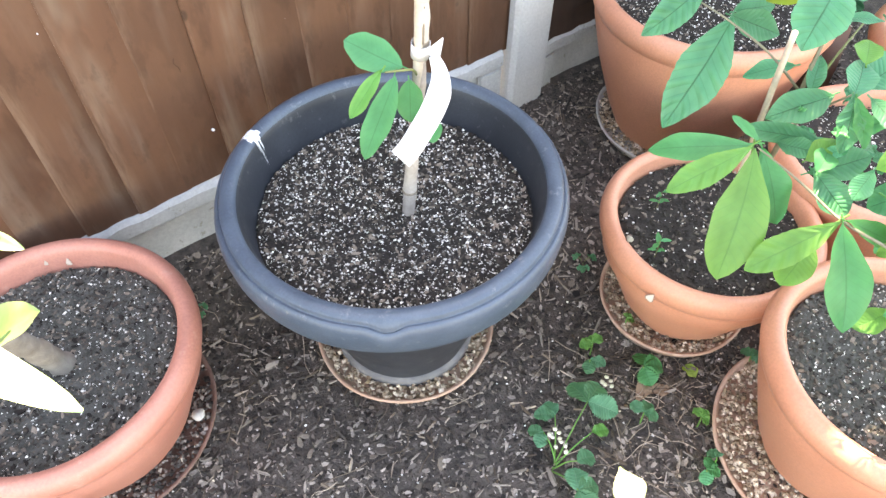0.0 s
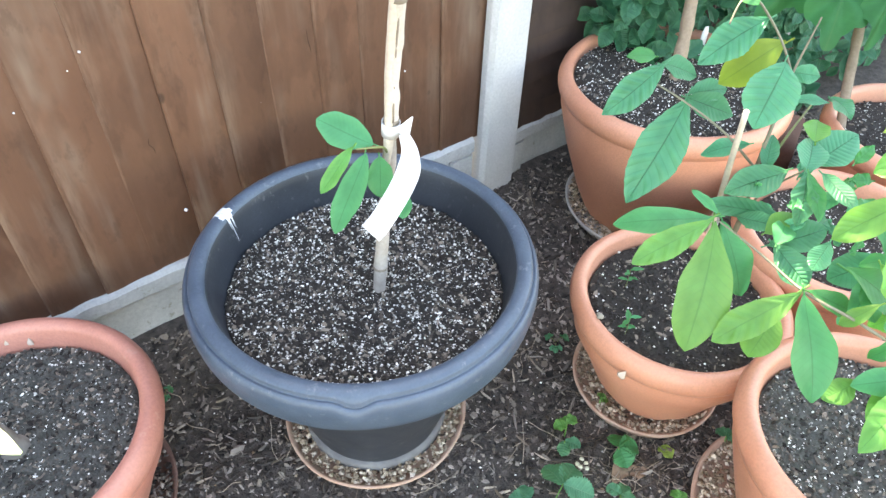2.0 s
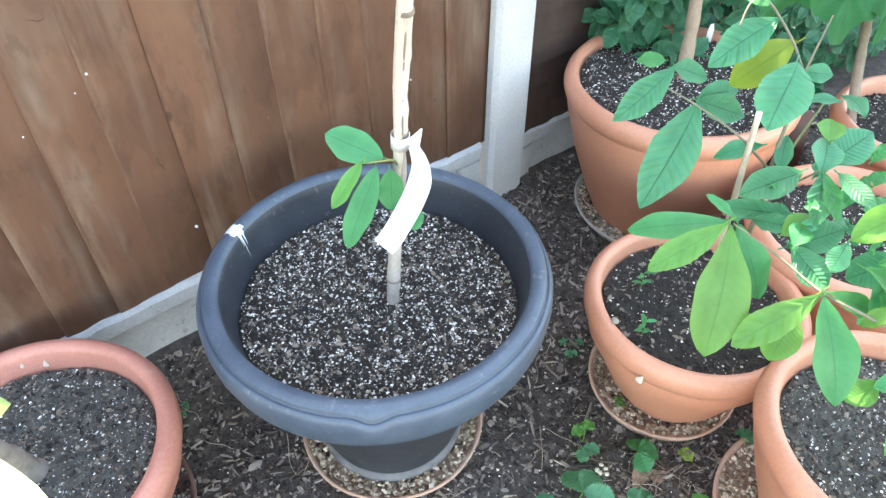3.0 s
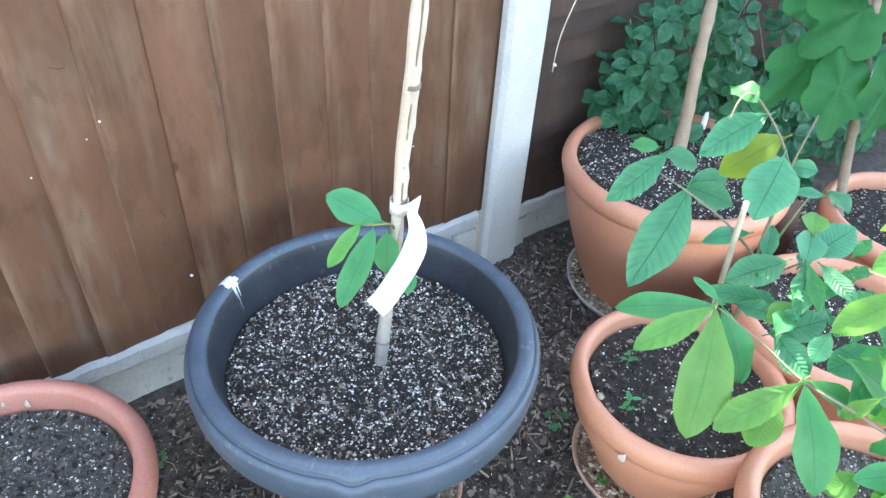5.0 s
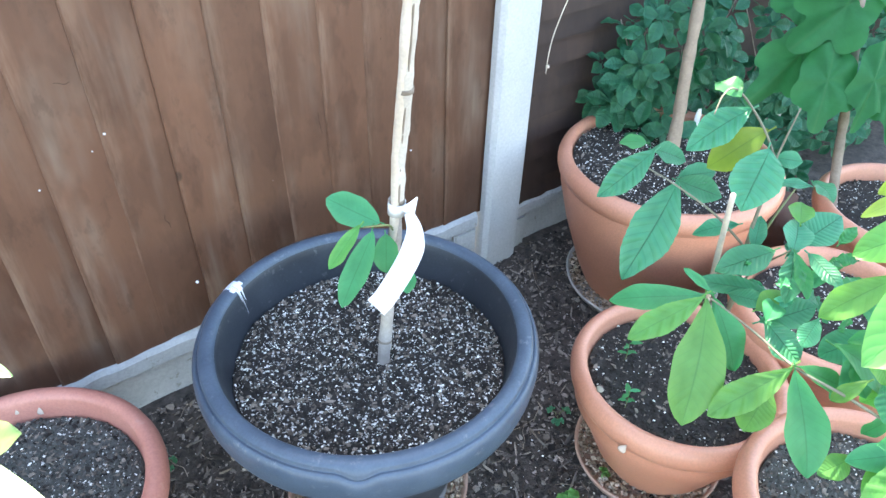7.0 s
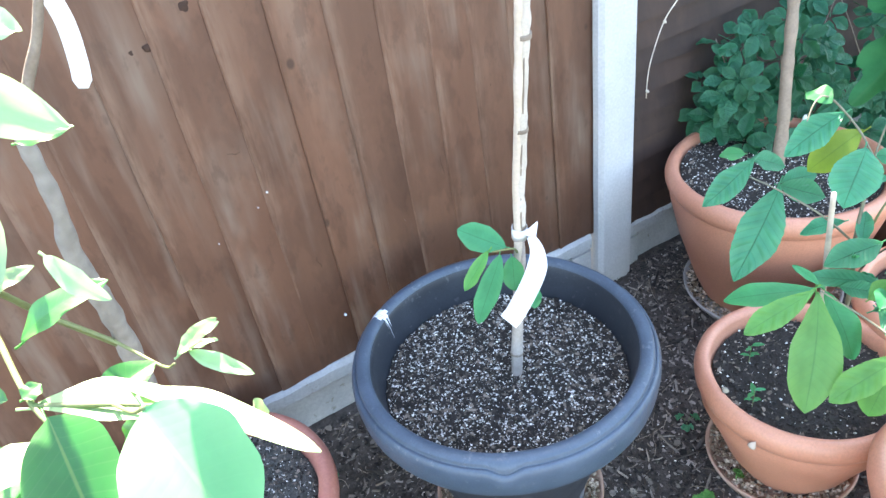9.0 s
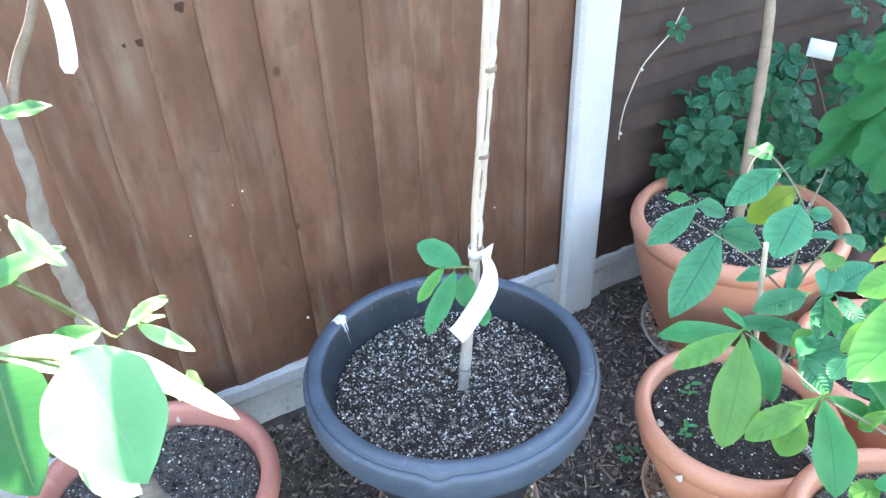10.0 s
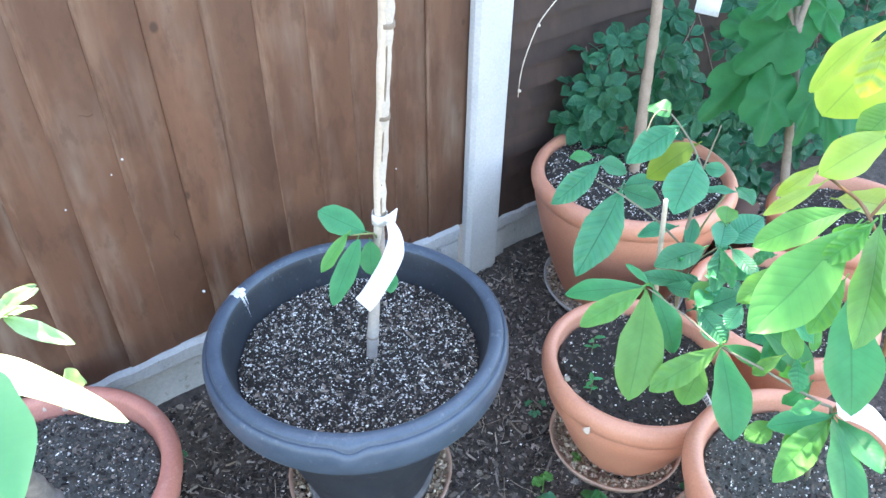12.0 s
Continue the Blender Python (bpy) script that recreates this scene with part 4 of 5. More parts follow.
pawpaw.leaf((0.324, -0.490, 0.561), (0.230, -0.456, 0.494), 0.046, light_green, corr=0.0025)
pawpaw.leaf((0.310, -0.478, 0.527), (0.275, -0.489, 0.461), 0.050, light_green)
pawpaw.leaf((0.355, -0.424, 0.572), (0.35, -0.488, 0.552), 0.046, dark_green)
pawpaw.leaf((0.350, -0.421, 0.568), (0.407, -0.460, 0.596), 0.044, dark_green)
pawpaw.leaf((0.386, -0.475, 0.596), (0.346, -0.484, 0.577), 0.030, dark_green, sag=0.05)
pawpaw.leaf((0.328, -0.496, 0.563), (0.384, -0.542, 0.531), 0.032, mid_green)
pawpaw.leaf((0.376, -0.508, 0.583), (0.430, -0.596, 0.533), 0.062, mid_green)
pawpaw.leaf((0.460, -0.519, 0.565), (0.411, -0.487, 0.522), 0.052, dark_green)
pawpaw.leaf((0.399, -0.570, 0.552), (0.364, -0.600, 0.535), 0.032, mid_green, corr=0.003)
pawpaw.leaf((0.414, -0.531, 0.507), (0.393, -0.530, 0.485), 0.018, mid_green)
pawpaw.leaf((0.409, -0.641, 0.482), (0.272, -0.649, 0.464), 0.050, light_green, corr=0.002)
pawpaw.leaf((0.413, -0.638, 0.487), (0.332, -0.594, 0.475), 0.041, mid_green)
pawpaw.leaf((0.411, -0.635, 0.471), (0.329, -0.624, 0.450), 0.043, light_green)
pawpaw.leaf((0.412, -0.644, 0.485), (0.271, -0.748, 0.484), 0.072, mid_green)
pawpaw.leaf((0.359, -0.588, 0.460), (0.311, -0.578, 0.447), 0.037, light_green)
pawpaw.leaf((0.421, -0.646, 0.479), (0.375, -0.728, 0.489), 0.043, mid_green)
pawpaw.leaf((0.286, -0.607, 0.853), (0.143, -0.598, 0.780), 0.074, light_green, seed=2)
pawpaw.leaf((0.348, -0.576, 0.832), (0.283, -0.506, 0.773), 0.049, light_green)
pawpaw.leaf((0.383, -0.534, 0.716), (0.325, -0.494, 0.644), 0.042, light_green)
pawpaw.leaf((0.273, -0.635, 0.877), (0.177, -0.691, 0.805), 0.062, light_green)
pawpaw.leaf((0.354, -0.613, 0.728), (0.287, -0.691, 0.622), 0.077, mid_green, wave=0.003)
pawpaw.leaf((0.279, -0.624, 0.872), (0.234, -0.609, 0.828), 0.029, light_green, corr=0.003)
pawpaw.leaf((0.398, -0.586, 0.712), (0.347, -0.588, 0.645), 0.040, light_green, corr=0.003)
pawpaw.leaf((0.392, -0.573, 0.921), (0.346, -0.530, 0.858), 0.052, yellow_green)
pawpaw.leaf((0.392, -0.509, 0.847), (0.357, -0.485, 0.802), 0.025, yellow_green, sag=0.25)
pawpaw.leaf((0.388, -0.521, 0.830), (0.341, -0.482, 0.779), 0.020, yellow_green)
pawpaw.leaf((0.372, -0.548, 0.827), (0.379, -0.611, 0.847), 0.052, yellow_green)
pawpaw.leaf((0.299, -0.566, 1.066), (0.284, -0.501, 0.975), 0.034, yellow_green, sag=0.2)
pawpaw.leaf((0.416, -0.535, 1.015), (0.390, -0.494, 0.902), 0.09, yellow_green)
pawpaw.leaf((0.315, -0.559, 1.055), (0.301, -0.565, 0.980), 0.040, yellow_green, corr=0.004)
pawpaw.leaf((0.403, -0.566, 0.950), (0.375, -0.547, 0.902), 0.048, light_green)
pawpaw.leaf((0.259, -0.654, 0.886), (0.205, -0.703, 0.839), 0.048, light_green)
pawpaw.leaf((0.308, -0.608, 0.849), (0.302, -0.585, 0.812), 0.026, light_green)
pawpaw.leaf((-0.107, -0.600, 0.528), (-0.091, -0.553, 0.545), 0.034, sunwashed_citrus, point=1.5)

for k in range(16):
    q = Vector((crowd.gauss(0.43, 0.035), crowd.gauss(-0.56, 0.045), crowd.gauss(0.56, 0.035)))
    way = Vector((crowd.uniform(-0.9, 0.2), crowd.uniform(-0.9, 0.5), crowd.uniform(-0.8, 0.1))).normalized() * crowd.uniform(0.04, 0.075)
    pawpaw.leaf(q, q + way, way.length * crowd.uniform(0.42, 0.6), crowd.choice((mid_green, mid_green, light_green)), sag=crowd.uniform(0.05, 0.3), wave=0.003, fold=crowd.uniform(0.1, 0.4))

# ---- near shrub in the reddish pot ----
citrus = Plant("potted_shrub", "tall glossy-leaved shrub with a grey trunk in sunlight", "shrub", (-0.56, 0.144, 0.22), point=0.75, widest=0.48)
citrus.stem([(-0.545, 0.137, 0.205), (-0.557, 0.118, 0.29), (-0.566, 0.08, 0.40), (-0.553, 0.045, 0.53), (-0.537, 0.02, 0.66), (-0.530, -0.02, 0.80), (-0.534, -0.035, 0.90), (-0.524, -0.05, 0.97), (-0.522, -0.055, 1.10), (-0.515, -0.07, 1.35)], 0.0195, 0.0055, M_GREYBARK, "trunk", 0.35, 12)
citrus.stem([(-0.536, 0.0, 0.74), (-0.575, -0.09, 0.87), (-0.598, -0.176, 0.976), (-0.589, -0.26, 0.964), (-0.578, -0.331, 0.952), (-0.56, -0.38, 0.94)], 0.004, 0.0018, M_TWIG, "branch", 0.15)
citrus.stem([(-0.598, -0.176, 0.976), (-0.60, -0.28, 1.06), (-0.585, -0.36, 1.13), (-0.56, -0.38, 1.18)], 0.0028, 0.0018, M_TWIG, "branch", 0.15)
citrus.stem([(-0.578, -0.331, 0.952), (-0.53, -0.36, 0.945), (-0.50, -0.38, 0.94)], 0.0022, 0.0014, M_TWIG, "branch", 0.1)
citrus.stem([(-0.575, -0.09, 0.87), (-0.53, -0.17, 0.87), (-0.497, -0.23, 0.86), (-0.486, -0.255, 0.875)], 0.0022, 0.0012, M_TWIG, "branch", 0.1)
citrus.stem([(-0.522, -0.05, 1.03), (-0.50, -0.045, 1.08), (-0.47, -0.06, 1.13), (-0.44, -0.08, 1.2)], 0.006, 0.004, M_BARK, "branch", 0.15)
citrus.leaf((-0.521, -0.341, 0.941), (-0.420, -0.460, 0.915), 0.031, sunwashed_citrus, sag=0.03, facing=(-0.2, 0.1, 0.95))
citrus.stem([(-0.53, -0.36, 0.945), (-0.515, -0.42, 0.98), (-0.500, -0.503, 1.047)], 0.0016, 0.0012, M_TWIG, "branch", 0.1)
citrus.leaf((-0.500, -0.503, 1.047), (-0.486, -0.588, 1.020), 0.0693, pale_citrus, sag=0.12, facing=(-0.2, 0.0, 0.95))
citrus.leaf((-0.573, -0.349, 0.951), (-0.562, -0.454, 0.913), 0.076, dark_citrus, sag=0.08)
citrus.leaf((-0.577, -0.332, 0.953), (-0.467, -0.378, 0.924), 0.046, sunwashed_citrus, sag=0.14, facing=(-0.2, 0.1, 0.95))
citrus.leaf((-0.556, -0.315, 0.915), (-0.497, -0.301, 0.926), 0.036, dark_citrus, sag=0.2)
citrus.leaf((-0.4964, -0.6857, 1.2626), (-0.4896, -0.7143, 1.2415), 0.0225, sunwashed_citrus, sag=0.14, facing=(-0.2, -0.3, 0.9))
citrus.leaf((-0.4944, -0.6945, 1.2687), (-0.4712, -0.7068, 1.2578), 0.009, sunwashed_citrus, sag=0.14)
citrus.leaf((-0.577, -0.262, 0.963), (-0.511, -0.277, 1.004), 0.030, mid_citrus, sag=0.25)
citrus.leaf((-0.534, -0.256, 1.019), (-0.509, -0.299, 0.990), 0.020, sunwashed_citrus, sag=0.2)
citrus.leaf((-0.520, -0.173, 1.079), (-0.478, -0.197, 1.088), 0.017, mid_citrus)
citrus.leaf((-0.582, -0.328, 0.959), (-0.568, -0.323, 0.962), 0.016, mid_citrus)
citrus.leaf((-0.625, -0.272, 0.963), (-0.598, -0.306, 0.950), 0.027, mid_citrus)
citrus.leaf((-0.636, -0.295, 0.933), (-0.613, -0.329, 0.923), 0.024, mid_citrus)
citrus.leaf((-0.591, -0.335, 0.928), (-0.624, -0.364, 0.926), 0.034, sunwashed_citrus)
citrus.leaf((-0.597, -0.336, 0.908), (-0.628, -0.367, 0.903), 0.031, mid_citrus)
citrus.leaf((-0.643, -0.364, 0.911), (-0.604, -0.382, 0.898), 0.021, sunwashed_citrus)
citrus.leaf((-0.492, -0.489, 1.232), (-0.475, -0.501, 1.226), 0.015, sunwashed_citrus, sag=0.1)
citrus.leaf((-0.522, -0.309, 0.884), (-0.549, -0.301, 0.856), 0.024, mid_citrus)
citrus.leaf((-0.594, -0.183, 0.973), (-0.553, -0.188, 0.982), 0.016, sunwashed_citrus)
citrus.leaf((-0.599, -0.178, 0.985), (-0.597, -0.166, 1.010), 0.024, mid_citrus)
citrus.leaf((-0.482, -0.233, 0.866), (-0.443, -0.240, 0.892), 0.016, sunwashed_citrus, sag=0.25)
citrus.leaf((-0.476, -0.231, 0.868), (-0.445, -0.242, 0.872), 0.008, sunwashed_citrus)
citrus.leaf((-0.478, -0.230, 0.866), (-0.444, -0.246, 0.898), 0.017, sunwashed_citrus, sag=0.2)
citrus.leaf((-0.470, -0.233, 0.866), (-0.432, -0.285, 0.851), 0.017, sunwashed_citrus)
citrus.leaf((-0.537, -0.417, 0.886), (-0.503, -0.460, 0.881), 0.028, sunwashed_citrus)
citrus.leaf((-0.455, -0.40, 0.905), (-0.44, -0.335, 0.855), 0.03, sunwashed_citrus)

# unseen upper branch added here, its leaves set sunward to shade those below
citrus.stem([(-0.515, -0.07, 1.33), (-0.50, -0.12, 1.36), (-0.49, -0.18, 1.37), (-0.50, -0.24, 1.40)], 0.005, 0.002, M_TWIG, "branch", 0.15)
for k, (x, y, z) in enumerate(((-0.476, -0.593, 1.033), (-0.471, -0.555, 1.040), (-0.555, -0.47, 0.92), (-0.58, -0.40, 0.93))):
    q = Vector((x, y, z)) + sun_way * (0.47 + 0.02 * k if z < 1 else 0.33)
    citrus.leaf(q + Vector((-0.01, 0.035, 0.01)), q + Vector((0.012, -0.035, -0.01)), 0.042, mid_citrus, facing=(0, 0.3, 1))

hanging = strip_label("plant_label", "long white plastic label hanging from the grey-trunked shrub", [(-0.449, -0.005, 1.16), (-0.444, -0.004, 1.12), (-0.448, -0.006, 1.08), (-0.454, -0.01, 1.055)], 0.019, (1, -0.4, 0.1), (-0.445, 0.0, 1.13))

# ---- tree in the large pot ----
ash = Plant("sapling", "sapling with a smooth grey-brown trunk in the large pot", "sapling", (0.905, 0.125, 0.32))
ash.stem([(0.905, 0.125, 0.30), (0.912, 0.133, 0.38), (0.932, 0.15, 0.45), (0.955, 0.175, 0.56), (0.988, 0.205, 0.69), (1.005, 0.226, 0.78), (1.03, 0.26, 0.92), (1.07, 0.30, 1.2)], 0.0152, 0.0112, M_BROWNBARK, "trunk", 0.3, 14)
strip_label("plant_label", "small white plastic label stuck in the large pot", [(1.085, 0.195, 0.32), (1.084, 0.194, 0.35), (1.082, 0.193, 0.40)], 0.016, (1, -0.5, 0), (1.085, 0.195, 0.32))
strip_label("plant_label", "white plastic label curled against the small pot's rim", [(0.535, -0.372, 0.222), (0.527, -0.384, 0.236), (0.506, -0.412, 0.256), (0.486, -0.434, 0.268), (0.474, -0.444, 0.272)], 0.02, (0.3, 0.3, 0.9), (0.535, -0.372, 0.222), ink=(0.35, 0.75))
strip_label("plant_label", "broad white plastic label arched over the wide-saucered pot", [(0.52, -0.77, 0.26), (0.495, -0.755, 0.36), (0.47, -0.725, 0.44), (0.445, -0.685, 0.49), (0.425, -0.655, 0.505), (0.408, -0.642, 0.505)], 0.034, (0.3, 0.6, 0.5), (0.52, -0.77, 0.26), ink=(0.12, 0.4))

# ---- broad-leaved sapling in the far pot ----
broad = Plant("sapling", "sapling with very broad lobed green leaves", "sapling", (1.182, -0.158, 0.255))
broad.stem([(1.182, -0.158, 0.24), (1.185, -0.125, 0.36), (1.203, -0.082, 0.512), (1.217, -0.036, 0.68), (1.225, -0.01, 0.75)], 0.0115, 0.009, M_BARK, "trunk", 0.2, 12)
broad.stem([(1.220, -0.025, 0.71), (1.222, -0.03, 0.80), (1.23, -0.035, 0.95)], 0.008, 0.006, M_BARK, "branch", 0.2, 10)
broad.stem([(1.217, -0.036, 0.68), (1.22, 0.02, 0.76), (1.236, 0.062, 0.83), (1.24, 0.1, 0.95)], 0.007, 0.005, M_BARK, "branch", 0.2, 10)


def lobed_leaf(plant, base, tip, width, sag=0.14, full=0.74):
    """A broad leaf with three to five blunt lobes."""
    plant.count += 1
    rng = random.Random(plant.count * 13)
    length = (Vector(tip) - Vector(base)).length
    bm = bmesh.new()
    uv = bm.loops.layers.uv.new("UVMap")
    lobes = [(-2.25, 0.5), (-1.1, 0.86), (0.0, 1.0), (1.1, 0.86), (2.25, 0.5)]
    n, rings = 90, 9
    coords = {}
    centre = bm.verts.new((0.22 * length, 0, 0))
    coords[centre] = (0.3, 0.5)
    prev = None
    for k in range(1, rings + 1):
        ring = []
        for i in range(n):
            a = -math.pi + 2 * math.pi * i / n
            r = full
            for c, s in lobes:
                d = abs((a - c + math.pi) % (2 * math.pi) - math.pi)
                r = max(r, s * math.exp(-(d / 0.62) ** 2.8))
            r *= (1 + 0.015 * math.sin(a * 11 + plant.count)) * k / rings
            x = 0.22 * length + math.cos(a) * r * 0.78 * length
            y = math.sin(a) * r * width * 0.5
            z = -sag * length * (r * r) * 0.8 + 0.012 * math.sin(a * 5 + plant.count) * r
            v = bm.verts.new((x, y, z))
            coords[v] = (min(max(x / length, 0), 1), 0.5 + 0.5 * math.sin(a) * r)
            ring.append(v)
        for i in range(n):
            q = (centre, ring[i], ring[(i + 1) % n]) if prev is None else (prev[i], ring[i], ring[(i + 1) % n], prev[(i + 1) % n])
            f = bm.faces.new(q)
            for loop in f.loops:
                loop[uv].uv = coords[loop.vert]
        prev = ring
    tube(bm, [(-0.25 * length, 0, -0.02), (0.0, 0, -0.006), (0.22 * length, 0, -0.003)], 0.002, 0.0014, 5, 4)
    ob = part("leaf", bm, M_LOBED, plant.top)
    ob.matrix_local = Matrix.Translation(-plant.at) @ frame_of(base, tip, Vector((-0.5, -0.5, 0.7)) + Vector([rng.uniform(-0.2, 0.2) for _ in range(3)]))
    return ob


lobed_leaf(broad, (1.228, -0.022, 0.722), (1.068, 0.012, 0.625), 0.22, full=0.58)
lobed_leaf(broad, (1.185, 0.020, 0.612), (1.018, 0.042, 0.500), 0.17, full=0.66)
lobed_leaf(broad, (1.125, -0.058, 0.596), (1.045, -0.109, 0.486), 0.16)
lobed_leaf(broad, (1.186, -0.125, 0.606), (1.101, -0.170, 0.495), 0.11)
lobed_leaf(broad, (1.204, -0.140, 0.586), (1.162, -0.228, 0.476), 0.11)
lobed_leaf(broad, (1.190, 0.005, 0.790), (1.106, 0.026, 0.736), 0.10)
lobed_leaf(broad, (1.262, -0.045, 0.765), (1.262, -0.110, 0.685), 0.09)
lobed_leaf(broad, (1.342, 0.024, 0.761), (1.347, -0.065, 0.652), 0.120)
lobed_leaf(broad, (1.305, -0.131, 0.620), (1.232, -0.237, 0.470), 0.16)
lobed_leaf(broad, (1.218, 0.083, 0.658), (1.247, 0.165, 0.701), 0.152)

# ---- climbing plant on the lap fence ----
def five_leaflets(seed):
    """A leaf of five rounded leaflets spread from one point."""
    rng = random.Random(seed)
    bm = bmesh.new()
    for k in range(5):
        a = (k - 2) * 1.18 + rng.uniform(-0.12, 0.12)
        l = 0.043 * (1 - 0.09 * abs(k - 2)) * rng.uniform(0.9, 1.1)
        leaf = blade(l, l * 0.62, 0.16, 0.26, 0.0006, 0.001, seed * 5 + k, 0.52, 0.8, 0.035)
        bmesh.ops.transform(leaf, matrix=pose(0, 0, rng.uniform(-0.002, 0.002), rng.uniform(-14, 14), rng.uniform(0, 15), math.degrees(a)) @ Matrix.Translation((0.006, 0, 0)), verts=leaf.verts)
        me = bpy.data.meshes.new("leaflet")
        leaf.to_mesh(me)
        leaf.free()
        bm.from_mesh(me)
        bpy.data.meshes.remove(me)
    tube(bm, [(0, 0, 0), (-0.012, 0.002, -0.012), (-0.03, 0.004, -0.04)], 0.0009, 0.0008, 4, 3)
    me = bpy.data.meshes.new("leaf")
    bm.to_mesh(me)
    bm.free()
    me.materials.append(M_IVY)
    me.shade_smooth()
    return me


def climber():
    top = thing("climbing_plant", "dense climbing plant with five-part green leaves on the lap fence", "climbing plant", at=(0.9, 0.36, 0.1))
    meshes = [five_leaflets(s) for s in range(6)]
    rng = random.Random(21)
    made = 0
    while made < 335:
        low = made >= 260
        x = rng.uniform(1.12, 1.9) if low else 0.895 + 2.1 * rng.random() ** 1.35
        crest = 0.50 + 0.20 * min(1, (x - 0.86) / 0.22) + 0.05 * math.sin(x * 9) + 0.12 * max(0, x - 1.35)
        foot = 0.40 - 0.46 * min(1, (x - 0.86) / 0.3)
        z = rng.uniform(0.02, 0.36) if low else rng.uniform(max(0.02, foot), crest)
        depth = 0.10 + 0.13 * min(1, (x - 0.78) / 0.3)
        y = FENCE_Y - 0.03 - depth * rng.random() ** 0.8 * (1.15 - 0.6 * (z / crest) ** 3)
        ob = new("leaf", meshes[made % 6])
        ob.parent = top
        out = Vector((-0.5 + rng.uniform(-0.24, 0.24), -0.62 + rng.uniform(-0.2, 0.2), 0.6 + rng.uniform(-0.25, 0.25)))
        way = Vector((rng.uniform(-1, 0.6), -0.3, rng.uniform(-0.9, 0.3)))
        s = rng.uniform(1.05, 1.5)
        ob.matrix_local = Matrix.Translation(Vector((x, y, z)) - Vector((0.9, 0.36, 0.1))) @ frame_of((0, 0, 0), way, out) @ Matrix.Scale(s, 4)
        made += 1
    for k in range(16):
        x = 0.9 + 0.13 * k
        pts = [(x - 0.9, 0.02 * math.sin(k), -0.1)]
        for j in range(1, 6):
            pts.append((x - 0.9 + rng.uniform(-0.06, 0.06), rng.uniform(-0.08, 0.02), -0.1 + 0.12 * j))
        part("vine", tube(bmesh.new(), pts, 0.0025, 0.0015, 5, 4, 0.2), M_BARK, top)


climber()

tendril = thing("climbing_tendril", "dry tendril with a green leaf hanging down the lap fence", "tendril", at=(0.85, 0.375, 0.76))
part("stem", tube(bmesh.new(), [(0.03, 0.0, 0.06), (0.0, 0.0, 0.01), (-0.05, 0.0, -0.03), (-0.088, 0.0, -0.068), (-0.122, 0.0, -0.14), (-0.134, 0.0, -0.19), (-0.137, 0.0, -0.24)], 0.0016, 0.0012, 6, 5, 0.4), M_CANE, tendril)
for q in ((-0.086, -0.002, -0.066), (-0.135, -0.002, -0.222)):
    bm = bmesh.new()
    bmesh.ops.create_icosphere(bm, subdivisions=2, radius=0.0042)
    for v in bm.verts:
        v.co *= 1 + 0.5 * noise.noise(v.co * 300)
    ob = part("bud", bm, M_CANE, tendril)
    ob.location = q
ob = new("leaf", five_leaflets(77))
ob.parent = tendril
ob.matrix_local = frame_of((0.01, -0.01, 0.02), (0.01, -0.05, -0.04), (-0.5, -0.8, 0.4)) @ Matrix.Scale(0.75, 4)

far_card = thing("plant_label", "white card label among the climbing plant's leaves", "plant label", "plant labels", at=(1.265, 0.25, 0.675))
ob = part("card", box(bmesh.new(), -0.034, 0.034, -0.001, 0.001, -0.023, 0.023, 0.0006), M_LABEL, far_card)
ob.matrix_local = pose(0, 0, 0, -25, 12, -38)

brick = thing("brick", "dark weathered brick lying behind the pots", "brick", at=(1.36, 0.05, 0.0))
ob = part("block", box(bmesh.new(), -0.105, 0.105, -0.05, 0.05, -0.02, 0.075, 0.006), M_BRICK, brick)
ob.matrix_local = pose(0, 0, 0, 0, 0, 24)


